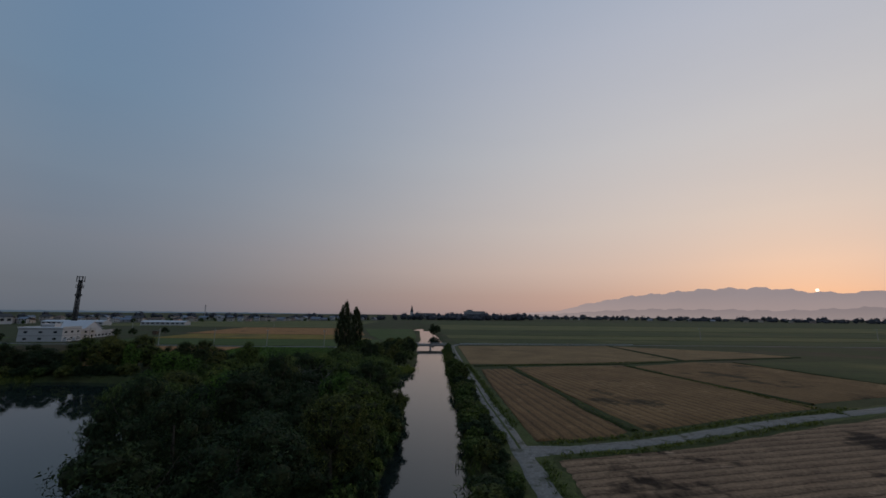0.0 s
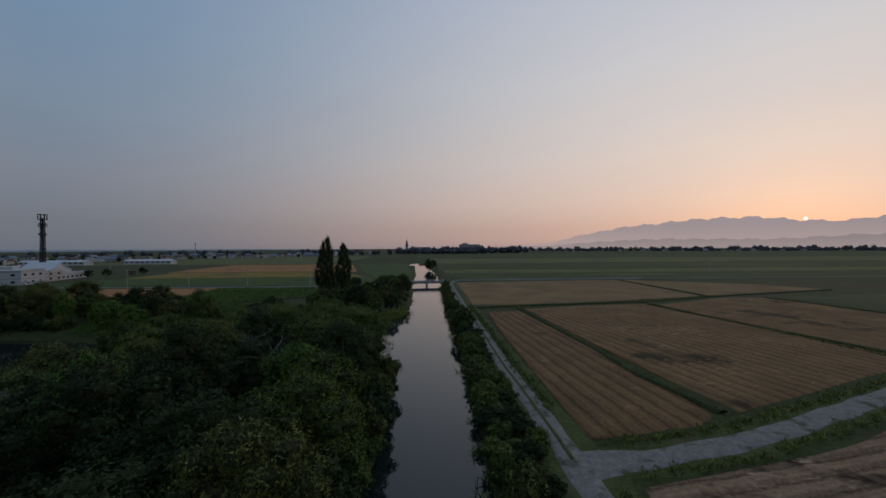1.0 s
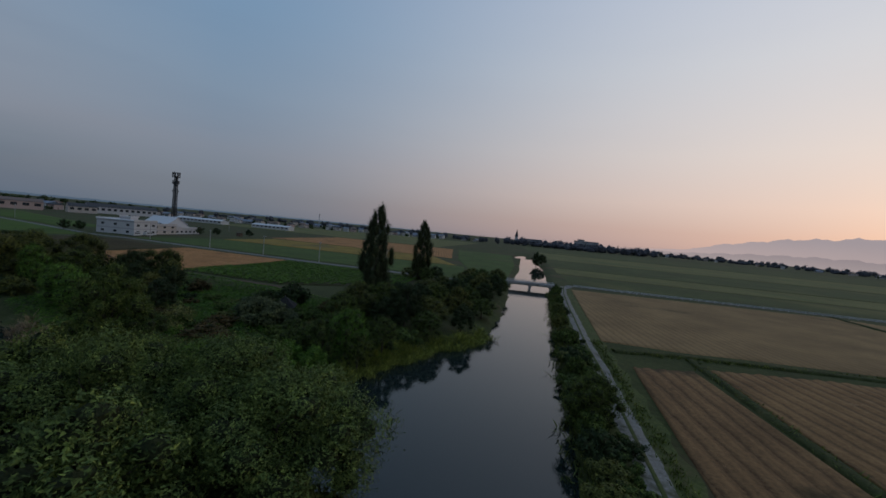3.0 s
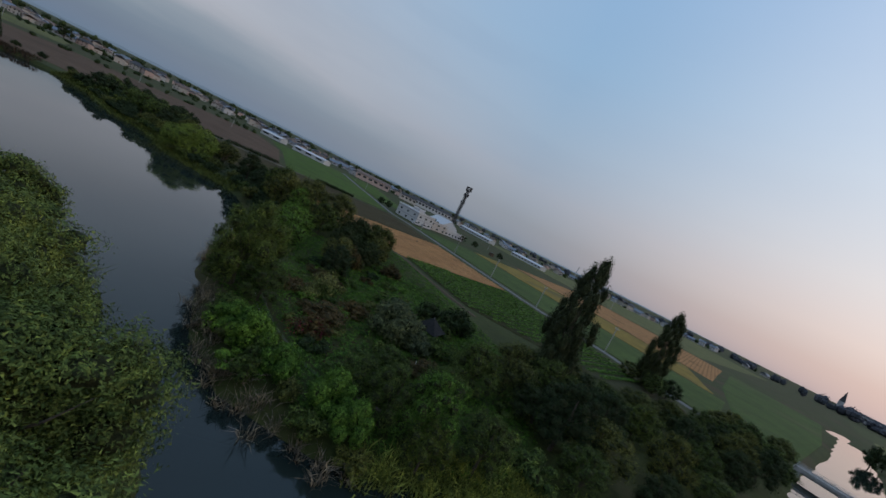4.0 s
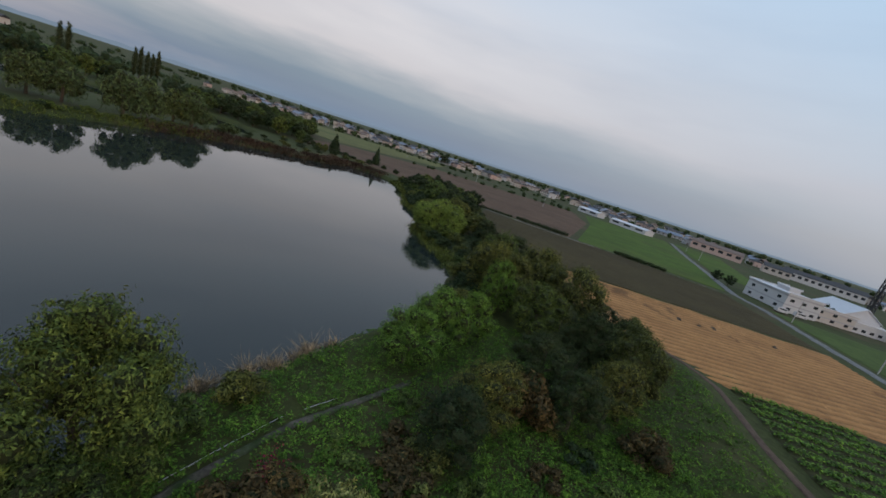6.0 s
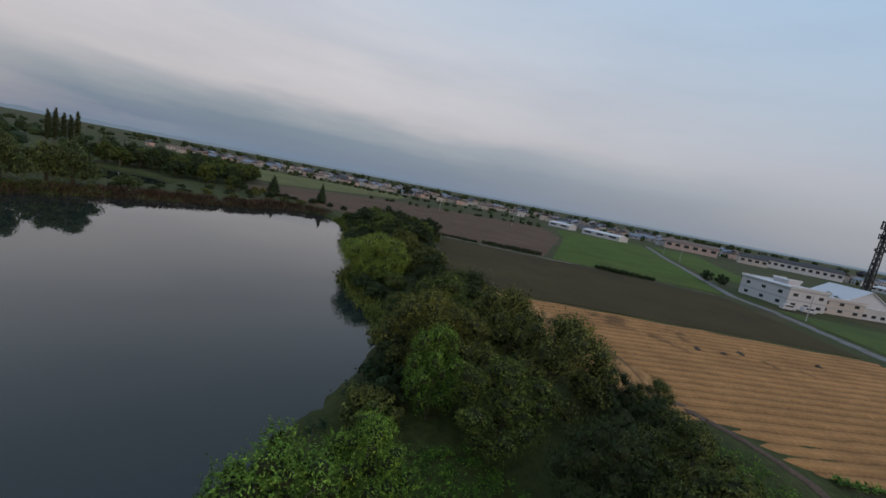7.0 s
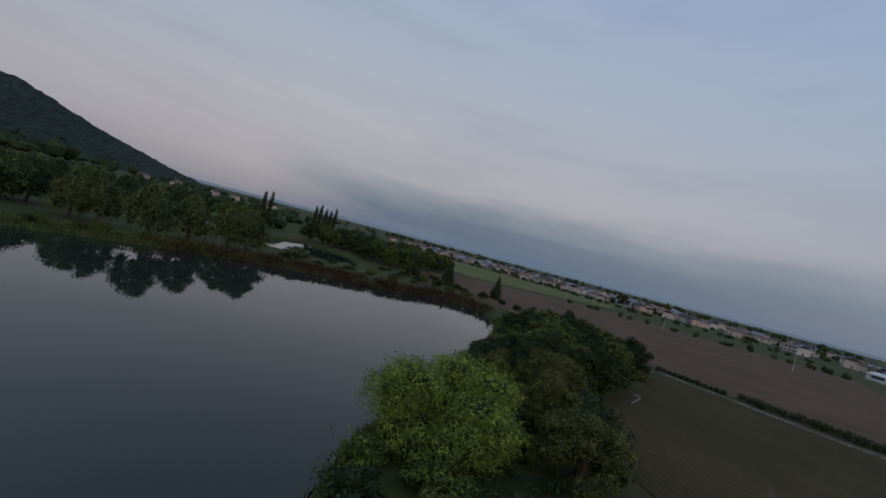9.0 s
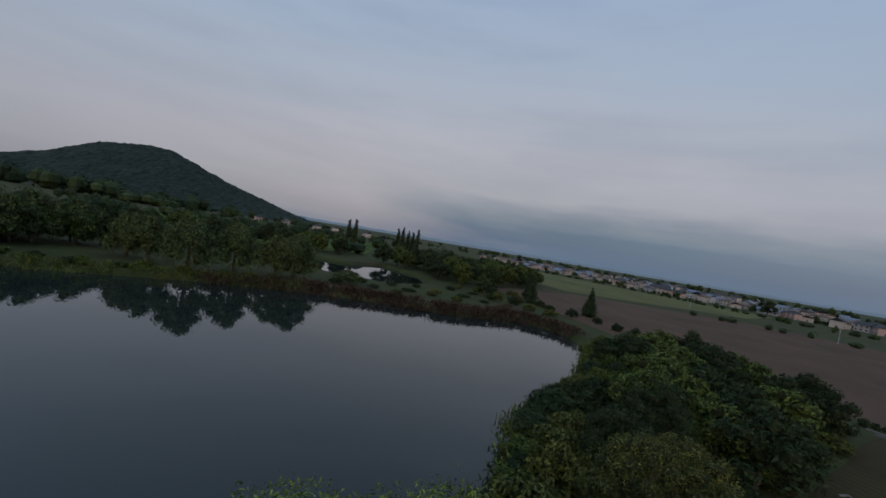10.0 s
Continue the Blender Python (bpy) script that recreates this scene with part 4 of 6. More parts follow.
# the headland with its footpath
for key, x, y, h, w in (
    ("fresh1", -41.5, 77.0, 1.0, 0.9), ("mid1", -44.2, 72.5, 1.05, 0.9), ("shore", -46.6, 93.6, 1.2, 1.06), ("mid1", -43.6, 95.6, 0.62, 0.7), ("shrub_mid", -51, 93.4, 0.9, 1.1), ("shrub_olive", -55, 95, 0.75, 0.9), ("shrub_light", -34.2, 93.8, 1.3, 1.1), ("shrub_light", -37.2, 92.9, 1.0, 0.95), ("shrub_light", -30.6, 95.4, 1.15, 1.0), ("shrub_light", -27.2, 98.4, 1.3, 1.05), ("shrub_mid", -32.4, 94.6, 0.9, 0.9), ("shrub_olive", -35.8, 94.8, 0.7, 0.9), ("shrub_mid", -39.6, 93, 0.7, 0.8),
    ("shrub_silver", -41.4, 111.8, 1.7, 2.2), ("shrub_silver", -45.2, 113.6, 1.4, 1.7), ("shrub_silver", -38, 113.2, 1.1, 1.2), ("shrub_rust", -38.2, 100.2, 0.8, 1.0), ("shrub_red", -38.2, 100.1, 0.9, 1.1), ("shrub_red", -38.3, 98.6, 0.6, 0.8), ("shrub_rust", -42.9, 103, 0.7, 1.5), ("shrub_rust", -50.4, 101.4, 0.5, 0.95), ("scrub_rust", -49, 100.4, 0.65, 1.0), ("shrub_red", -51.4, 100.2, 0.55, 0.7), ("scrub_olive", -48.6, 102, 0.6, 0.9), ("shrub_rust", -45, 107.5, 0.7, 1.3),
    ("shrub_yellow", -49.6, 104.8, 1.35, 1.15), ("shrub_mid", -49.2, 104.9, 0.85, 0.75), ("shrub_yellow", -47.3, 102.3, 0.6, 0.7), ("shrub_dark", -46.7, 125.6, 1.75, 1.6), ("shrub_dark", -49, 122.5, 1.3, 1.3), ("shrub_mid", -44.5, 121.5, 0.9, 1.0), ("shrub_rust", -38, 124.5, 0.9, 1.0), ("shrub_red", -38, 124.6, 0.95, 1.0),
    ("light0", -66.5, 102.6, 0.72, 0.8), ("light1", -71.5, 104.2, 0.8, 0.85), ("light0", -76, 107, 0.72, 0.7), ("dark0", -58, 108.5, 0.66, 0.75), ("shrub_rust", -55.2, 106.4, 0.6, 0.95), ("scrub_rust", -53.6, 107.4, 0.7, 1.0), ("shrub_olive", -56.4, 107.8, 0.75, 0.9), ("scrub_rust", -57, 106, 0.6, 0.9), ("olive0", -62.5, 110.5, 0.72, 0.8), ("shrub_rust", -66, 113.5, 1.6, 1.5), ("dark1", -70.5, 114, 0.78, 0.85),
    ("dark0", -94, 124, 0.62, 0.75), ("mid0", -101, 120.5, 0.6, 0.75), ("dark1", -107, 117, 0.6, 0.8), ("mid1", -113, 112.5, 0.62, 0.75), ("shrub_mid", -98, 123.5, 0.9, 1.1), ("shrub_olive", -110.5, 116, 0.9, 1.1), ("shrub_dark", -118, 110, 1.0, 1.2), ("mid0", -120.5, 106.5, 0.75, 0.85),
    ("olive1", -76, 124, 1.0, 0.9), ("olive0", -82, 125.5, 0.9, 0.85), ("dark1", -88, 126, 0.7, 0.75), ("olive0", -94.2, 128.5, 0.6, 0.6), ("olive0", -71, 121.5, 0.8, 0.75), ("dark1", -79, 119.5, 0.95, 0.85), ("shrub_rust", -67, 124, 1.1, 1.2), ("dark0", -66.5, 117.6, 0.72, 0.75),
    ("mid0", -20.5, 108.5, 0.66, 0.62), ("light1", -23.5, 104.5, 0.78, 0.68), ("mid1", -27.5, 108.8, 0.6, 0.62), ("shrub_mid", -22.8, 112.5, 1.2, 1.2), ("mid0", -30.5, 115.5, 0.8, 0.75), ("shrub_mid", -19.4, 114.6, 1.0, 1.3), ("shrub_rust", -32.5, 111, 0.9, 1.2), ("mid1", -17.5, 118.5, 0.55, 0.7), ("olive0", -31, 121.5, 0.9, 0.85), ("dark0", -22.5, 121.5, 0.95, 0.9), ("shrub_mid", -35.5, 107.5, 0.8, 1.0), ("shrub_dark", -33, 127, 1.3, 1.4), ("shrub_mid", -38, 119.8, 0.7, 0.8), ("shrub_mid", -38.6, 115.6, 1.0, 1.1), ("shrub_mid", -36.4, 117.6, 0.8, 1.0), ("mid1", -25.6, 102.2, 0.66, 0.58), ("mid0", -28.2, 100.8, 0.52, 0.5), ("shrub_light", -24.4, 99.2, 1.2, 0.9), ("mid1", -21.5, 103.8, 0.55, 0.5), ("mid1", -30.6, 104.8, 0.5, 0.6),
):
    put_plant(key, x, y, h, w)
# bushes among the reeds of the channel shore
for x, y in along([(-22.6, 100), (-25, 96.6), (-30, 93.2), (-37, 91.9), (-44, 92)], 2.3, 0.5):
    put_plant(choose(["shrub_mid", "shrub_olive", "scrub_mid", "scrub_light"]), x, y, rng.uniform(0.45, 0.8), rng.uniform(0.55, 0.85))
# the belt of trees along the north shore
for x, y in fill([(-82, 107.6), (-92, 107), (-103, 105), (-111, 101.4), (-117, 98), (-120, 102), (-116, 108), (-107, 114), (-99, 118), (-92, 119), (-84, 115)], 6.6, seed=9):
    put_plant(choose(["mid0", "olive1", "mid1", "olive0", "dark1"]), x, y, rng.uniform(0.7, 1.25), rng.uniform(1.0, 1.35))
put_plant("light0", -86.4, 108.4, 1.0, 0.66)
put_plant("olive1", -91.8, 106.6, 1.16, 1.15)
for x, y, h, w in ((-118, 91.4, 0.8, 1.1), (-121.4, 88.6, 0.75, 1.1), (-114.6, 94.6, 0.8, 1.1), (-124, 87, 0.6, 1.0), (-133.6, 86.4, 0.7, 1.1), (-123.5, 93.5, 1.0, 1.3), (-120.6, 96, 1.0, 1.2)):
    put_plant(choose(["shrub_mid", "shrub_dark", "shrub_olive"]), x, y, h, w)
put_plant("willow", -128.6, 89.2, 0.95, 1.62, 40)
for x, y in fill([(-144, 90), (-153, 83), (-172, 74.5), (-190, 64), (-203, 58), (-207, 74), (-203, 86), (-170, 88), (-150, 89.5), (-138, 98), (-132, 103), (-135, 96)], 5.2, seed=11):
    near = x > -160
    put_plant(choose(["olive1", "dark1", "mid0", "olive0"] if near else ["dark_far", "mid_far", "dark_far"]), x, y, rng.uniform(0.72, 1.0), rng.uniform(0.8, 1.1))
# shrubs at the water's edge below the belt, and along its landward side
for x, y in along([(-84, 104.8), (-92, 104), (-101, 102.8), (-107, 100.6), (-112.5, 98.2)], 2.6, 0.5) + along([(-137, 88), (-143, 85.5), (-150, 81), (-156, 77.5), (-166, 73), (-177, 70), (-190, 60.5), (-200, 53)], 3.4, 0.5):
    put_plant(choose(["shrub_dark", "shrub_mid", "shrub_olive"]), x, y, rng.uniform(0.9, 1.5), rng.uniform(1.0, 1.4))
for x, y in along([(-118, 109), (-128, 104), (-140, 98), (-152, 91.5), (-172, 90.5), (-200, 90)], 4.0, 0.7) + along([(-134, 95), (-139, 92), (-144, 89)], 3.0, 0.6):
    put_plant(choose(["shrub_dark", "shrub_olive", "dark_far", "shrub_mid"]), x, y, rng.uniform(0.55, 1.0), rng.uniform(0.6, 1.1))
# low scrub all over the headland
for x, y in fill([(-21, 113), (-25, 102), (-33, 99.5), (-44, 98.5), (-54, 101.5), (-64, 106), (-66, 116), (-60, 126), (-48, 130), (-34, 130), (-26, 124)], 3.4, 1500, seed=31):
    put_plant(choose(["scrub_mid", "scrub_mid", "scrub_olive", "scrub_rust", "scrub_light", "scrub_dark"]), x, y, rng.uniform(0.28, 0.62), rng.uniform(0.5, 0.95))
# far shore, spit and pond
for key, x, y, h, w in (("fir", -234.5, 0.7, 1.45, 1.5), ("fir", -236.8, 24.7, 1.5, 1.15), ("shrub_dark", -229, 11, 0.9, 0.95), ("shrub_dark", -229, 33, 0.8, 0.85), ("shrub_dark", -226, 41, 0.9, 0.9), ("shrub_dark", -224, 50, 0.7, 0.8), ("mid_far", -222, -12, 0.8, 0.8), ("dark_far", -216, -4, 0.7, 0.8), ("olive_far", -213, 6, 0.4, 0.6)):
    put_plant(key, x, y, h, w)
for x, y, h, w in ((-84, -20, 1.4, 1.2), (-90, -26, 1.35, 1.2), (-96, -32, 1.35, 1.2), (-103, -36, 1.3, 1.15), (-87, -13, 1.2, 1.1), (-114.5, -22, 1.15, 0.95), (-119, -17, 1.2, 1.0), (-127, -6.5, 1.34, 1.15), (-137, -11, 1.3, 1.1), (-147, -11, 1.15, 1.05), (-151, -7.5, 1.25, 1.2), (-78, -26, 1.3, 1.3), (-70, -34, 1.2, 1.2), (-165, -5, 0.45, 0.8)):
    put_plant("willow_far", x, y, h * 1.18, w * 1.28)
for x, y in along([(-80, -14), (-92, -10), (-107, -8), (-120, -5.5), (-132, -5), (-145, -3), (-156, -1)], 4.2, 1.6):
    put_plant(choose(["shrub_dark", "shrub_mid", "shrub_olive"]), x, y, rng.uniform(0.4, 0.8), rng.uniform(0.7, 1.2))
for x, y in fill([(-160, -2), (-205, 21), (-228, 30), (-236, -15), (-206, -16), (-186, -9), (-168, -20)], 7.0, 700, seed=17):
    put_plant(choose(["shrub_dark", "shrub_olive", "shrub_dark", "shrub_rust"]), x, y, rng.uniform(0.3, 0.7) if x > -212 else rng.uniform(0.6, 1.2), rng.uniform(0.8, 1.5))
for x, y in fill([(-92, -28), (-110, -38), (-60, -70), (-62, -45)], 6, seed=13) + fill([(-216, -22), (-222, -60), (-212, -92), (-300, -95), (-310, -60), (-240, -20)], 8.5, seed=14) + fill([(-110, -85), (-140, -100), (-200, -105), (-210, -125), (-110, -120)], 9, seed=15):
    put_plant(choose(["dark_far", "dark_far", "mid_far"]), x, y, rng.uniform(0.9, 1.4), rng.uniform(1.1, 1.6))
for x, y in ((-240, -203), (-247, -206), (-279, -191), (-284, -192), (-290, -193), (-296, -195), (-302, -197)):
    put_plant("poplar_far", x, y, 1.2 + 0.12 * math.sin(x * 1.7), 1.35)
put_plant("dark_far", -8.2, 330, 1.3, 1.0)
put_plant("dark_far", -5, 335, 0.9, 1.0)
put_plant("dark_far", 428, 342, 1.5, 2.2)
put_plant("dark_far", -558, -14, 1.5, 2.0)
for x, y in ((-225, 239), (-217, 262), (-214, 272), (-232, 205), (-238, 202), (-206, 292)):
    put_plant("dark_far", x, y, 0.85 if y == 239 else 0.62, 0.95 if y == 239 else 0.7)


# hedges
def hedge(x0, y0, x1, y1, tall, label):
    ob = thing("hedge", label, "hedge", "field hedges")
    count = int(math.hypot(x1 - x0, y1 - y0) / 1.1)
    rows = [(x0 + (x1 - x0) * (i + 0.5) / count, y0 + (y1 - y0) * (i + 0.5) / count, tall * rng.uniform(0.45, 0.6), tall * rng.uniform(0.5, 0.75), 0.9) for i in range(count)]
    piece("foliage", crown_of("foliage", LEAF_DARK, rows, count * 130, 0.2), ob)


hedge(-205.2, 148, -202.2, 168, 1.5, "clipped dark hedge along the earth track")
hedge(-208.6, 106, -208.8, 129, 1.5, "dark hedge beside the ploughed field")
hedge(-208.8, 90, -208.8, 104, 0.9, "low thin hedge beside the ploughed field")


# reeds and herbs: nobody could count them
def stalks(name, mat, spots, label, per=26, tall=1.7, broad=0.07, reach=0.8):
    at = np.array(spots).repeat(per, 0) + rng.normal(0, reach / 2, (len(spots) * per, 2))
    z = np.maximum(ground_z(at[:, 0], at[:, 1]), WATER_Z - 0.3) - 0.05
    count = len(at)
    h = tall * rng.uniform(0.55, 1.2, count)
    a = rng.uniform(0, 2 * math.pi, count)
    lean = rng.normal(0, 0.5, (count, 2)) * h[:, None]
    base = np.column_stack([at, z])
    w = np.column_stack([np.cos(a), np.sin(a), np.zeros(count)]) * broad * rng.uniform(0.6, 1.4, (count, 1))
    mid = base + np.column_stack([lean * 0.35, h * 0.6])
    tip = base + np.column_stack([lean * 1.2, h])
    verts = np.stack([base - w * 0.5, mid - w, tip, mid + w], 1).reshape(-1, 3)
    return tagged(new(name, mesh_from(name, verts, np.arange(count * 4).reshape(-1, 4), mat)), label, "plants", kind="stuff")


stalks("reeds", REED, along([(-21.5, 99), (-24.5, 95), (-30, 91.8), (-37, 90.4), (-47, 91)], 0.9, 0.6) + along([(-25.5, 96), (-31, 92.8), (-38, 91.2)], 1.4, 0.9), "dry tan reeds along the channel shore", 40, 1.15, 0.03, 0.5)
stalks("reeds", REED, along([(-54, 91.5), (-62, 94.6), (-66, 96)], 0.6, 0.6) + along([(-44.6, 79.6), (-46.4, 71), (-44, 62)], 0.5, 0.5), "dry reeds at the water's edge", 46, 1.3, 0.03, 0.5)
stalks("reeds", REED_BRIGHT, along([(-22, 99), (-20.6, 105), (-17.7, 111), (-16.2, 117), (-12.5, 121), (-10.4, 130)], 0.4, 0.6) + along([(-21, 107), (-18.5, 112.5)], 0.4, 0.8), "yellow-green reeds along the canal mouth", 44, 1.3, 0.04)
stalks("reeds", REED_GREEN, along([(-103, 99.4), (-105, 98.8), (-111, 95.8), (-116, 90.8), (-120, 87.8), (-127, 84.8), (-133, 84.6)], 0.4, 0.6) + along([(-133, 84.6), (-141, 83), (-146.4, 79.6), (-151.4, 75.4), (-159, 70.6), (-174, 66.6), (-190, 57.6), (-199, 50.6)], 0.35, 0.8), "rank green waterside plants below the trees", 22, 1.1, 0.09, 1.3)
for x, y in along([(-135, 85.8), (-141, 84.2), (-147, 80.6), (-152, 76.4), (-160, 71.6), (-174.5, 67.6), (-190, 58.6)], 2.1, 0.35):
    put_plant(choose(["shrub_dark", "shrub_mid", "shrub_olive"]), x, y, rng.uniform(0.5, 0.8), rng.uniform(0.8, 1.15))
stalks("reeds", REED_GREEN, along([(-49.3, 74.6), (-46.2, 78.4), (-44, 82), (-40.6, 82.4), (-37, 83.6)], 0.35, 0.7), "tall green reeds on the wood's point", 24, 1.35, 0.035, 0.8)
stalks("reeds", REED_RED, along([(-203.5, 44), (-205, 36), (-200, 27.5), (-184, 24), (-170, 14), (-150, 3), (-130, -1)], 0.5, 1.3) + along([(-207, 36), (-201, 25), (-184, 21), (-171, 11), (-152, 0.5)], 0.6, 1.6), "russet reed belt along the far shore", 16, 1.7, 0.12, 1.6)
stalks("reeds", REED_GREEN, along([(-150, 2.5), (-130, -2), (-107, -4), (-90, -7), (-75, -14)], 0.5, 1.2), "green waterside plants along the spit", 14, 1.2, 0.12, 1.6)
stalks("grasses", REED_GREEN, along([(3.6, 20), (3.8, 80), (2.8, 112), (1.8, 150), (0.9, 200)], 0.5, 0.5), "rank grass on the canal bank", 12, 1.0, 0.07, 0.9)
stalks("grasses", REED_GREEN, along([(11.9, 28), (11.7, 46)], 0.4, 0.35) + along([(11.2, 60), (10.3, 77), (9.9, 96), (9.0, 122), (8.4, 135)], 0.4, 0.35), "unmown grass beside the gravel track", 12, 0.5, 0.05, 0.6)
stalks("grasses", REED_GREEN, along([(14, 52.4), (24, 54.4), (31, 56.8), (40, 60.6), (54, 66.4), (76, 74)], 0.4, 0.4) + along([(15, 47.8), (25, 49.8), (40, 55.8), (62, 64.6)], 0.5, 0.3), "unmown grass beside the cross track", 12, 0.5, 0.05, 0.6)
for line in ([(28.6, 58.6), (26.2, 70), (25.6, 84), (22, 131)], [(10.6, 129), (42, 135.5), (91.5, 149.6)], [(62, 134), (65.2, 106), (70.6, 68)]):
    stalks("grasses", REED_GREEN, along(line, 0.45, 0.3), "grass tufts on a low bund", 9, 0.55, 0.06, 0.6)


def herbs(name, mat, poly, gap, label, size=0.2, each=7, tall=0.55, seed=0):
    """Low leafy growth over a stretch of ground."""
    g = np.random.default_rng(seed)
    xs, ys = [p[0] for p in poly], [p[1] for p in poly]
    count = int((max(xs) - min(xs)) * (max(ys) - min(ys)) / gap / gap)
    x, y = g.uniform(min(xs), max(xs), count), g.uniform(min(ys), max(ys), count)
    keep = inside(x, y, poly) & (depth_in(x, y, LAKE) < -0.8)
    x, y = x[keep].repeat(each), y[keep].repeat(each)
    x, y = x + g.normal(0, gap * 0.4, len(x)), y + g.normal(0, gap * 0.4, len(y))
    path = np.array([(-27, 103.5), (-30.7, 99.3), (-36, 97.3), (-43, 96.5), (-48.5, 97), (-55, 99.1), (-61, 102.4)])
    off = np.full(len(x), 1e9)
    for (ax, ay), (bx, by) in zip(path, path[1:]):
        s = np.clip(((x - ax) * (bx - ax) + (y - ay) * (by - ay)) / ((bx - ax) ** 2 + (by - ay) ** 2), 0, 1)
        off = np.minimum(off, np.hypot(x - ax - s * (bx - ax), y - ay - s * (by - ay)))
    keep = off > 0.22
    x, y = x[keep], y[keep]
    top = tall * (0.55 + 0.45 * waves(x * 0.8, y * 0.8)) * g.uniform(0.3, 1.0, len(x))
    p = np.column_stack([x, y, ground_z(x, y) + 0.08 + np.maximum(top, 0)])
    v, f = leaf_blades(p, np.tile(np.array([0, 0, 1.0]), (len(p), 1)), size)
    return tagged(new(name, mesh_from(name, v, f, mat)), label, "plants", kind="stuff")


HEADLAND = [(-18, 113), (-22, 101), (-30, 93.5), (-47, 92), (-62, 95.5), (-78, 100.5), (-84, 112), (-72, 126), (-62, 131), (-34, 134), (-24, 121)]
herbs("undergrowth", LEAF_HERB, HEADLAND, 0.46, "rank green undergrowth covering the headland", 0.105, 13, 0.7, 21)
herbs("undergrowth", LEAF_HERB, [(-47, 108), (-66, 112), (-92, 128), (-92, 137), (-62, 138), (-36, 134), (-37, 116)], 0.62, "bright green creeping plants over the berm", 0.11, 15, 0.5, 22)
herbs("undergrowth", LEAF_RUST, [(-34, 98.5), (-44, 98.5), (-52, 102), (-50, 112), (-36, 112), (-30, 107)], 0.9, "brown withered herbs on the headland", 0.13, 6, 0.6, 23)
herbs("undergrowth", LEAF_DARK, [(-10, -20), (-9, 73), (-25, 81), (-42, 76), (-30, 28), (-27, -20)], 1.1, "dark undergrowth on the floor of the wood", 0.28, 6, 0.9, 24)
herbs("undergrowth", LEAF_DARK, [(-80, 101), (-120, 93), (-150, 77), (-205, 60), (-206, 88), (-150, 90), (-128, 104), (-100, 118)], 1.3, "dark undergrowth beneath the shore trees", 0.3, 6, 0.9, 25)


def crop_rows(name, mat, poly, angle, spacing, label, size=0.2, per=2.6, tall=0.4):
    a = radians(angle)
    c, s = math.cos(a), math.sin(a)
    pts = [(x * c + y * s, -x * s + y * c) for x, y in poly]
    at = []
    for u in np.arange(min(p[1] for p in pts) + 0.3, max(p[1] for p in pts), spacing):
        hits = [v0 + (u - w0) * (v1 - v0) / (w1 - w0) for (v0, w0), (v1, w1) in zip(pts, pts[1:] + pts[:1]) if (w0 > u) != (w1 > u)]
        if len(hits) >= 2:
            v = np.arange(min(hits), max(hits), 1 / per)
            v = v[rng.random(len(v)) > 0.08]
            for _ in range(5):
                w, q = v + rng.normal(0, 0.15, len(v)), u + rng.uniform(-0.24, 0.24, len(v)) * spacing
                at.append(np.column_stack([w * c - q * s, w * s + q * c, 0.18 + tall * rng.random(len(v))]))
    at = np.concatenate(at)
    v, f = leaf_blades(at, np.tile(np.array([0, 0, 1.0]), (len(at), 1)), size)
    return tagged(new(name, mesh_from(name, v, f, mat)), label, "plants", kind="stuff")


crop_rows("vegetable_plants", LEAF_LIGHT, [(-64, 143), (-93.5, 143), (-94, 188), (-40, 188), (-40, 165)], 94, 2.4, "rows of leafy green vegetables", 0.19, 11.0, 0.45)

# grass between the wheel marks of the tracks
for line in ([(10.3, 30), (9.5, 62)], [(9.5, 62), (8.6, 77), (8.1, 96), (7.2, 120), (6.6, 129), (5.4, 170)], [(24, 52), (31, 54.4), (40, 58.2), (54, 64), (80, 73)]):
    spots = [p for i, p in enumerate(along(line, 0.3, 0.12)) if math.sin(i * 0.11) + math.sin(i * 0.043 + 1) > -0.5]
    stalks("grasses", REED_GREEN, spots, "short grass between the wheel marks of the track", 12, 0.16, 0.03, 0.3)

# ---------- far woods, hill, mountains ----------
def far_wood(name, spots, tall, label, mat=None):
    """A distant belt of trees."""
    parts = []
    for x, y in spots:
        h, w = tall * rng.uniform(0.6, 1.25), tall * rng.uniform(0.45, 0.8)
        for _ in range(3):
            c = np.array([x + rng.normal(0, w * 0.5), y + rng.normal(0, w * 0.5), h * rng.uniform(0.3, 0.62)])
            v, f = lump(np.zeros(3), w * rng.uniform(0.5, 0.8), 4)
            parts.append((v * np.array([1, 1, h / w * 0.62]) + c, f))
        d = unit(rng.normal(0, 1, (26, 3)) + np.array([0, 0, 0.4]))
        parts.append(leaf_blades(np.array([x, y, h * 0.5]) + d * np.array([w, w, h * 0.55]), d, tall * 0.11))
    return tagged(new(name, mesh_from(name, *join(parts), mat or LEAF_DARK)), label, "woods", kind="stuff")


far_wood("far_woods", along([(-60, 1050), (60, 1060), (190, 1120), (260, 1180)], 9, 14) + along([(-80, 1100), (240, 1200)], 12, 16), 17, "dark belt of woods on the northern horizon", LEAF_HAZED)
far_wood("far_woods", along([(240, 1500), (700, 1400), (1200, 1200), (1700, 900), (2100, 500)], 6, 20), 10, "low tree line at the foot of the mountains", LEAF_HAZED)
far_wood("far_woods", along([(300, 1800), (900, 1700), (1600, 1400), (2300, 800)], 15, 30), 15, "hazy far tree line", LEAF_HAZED)
far_wood("far_woods", along([(-100, 1000), (-300, 1050), (-600, 1000), (-900, 850)], 13, 26), 12, "tree line behind the northern town", LEAF_HAZED)
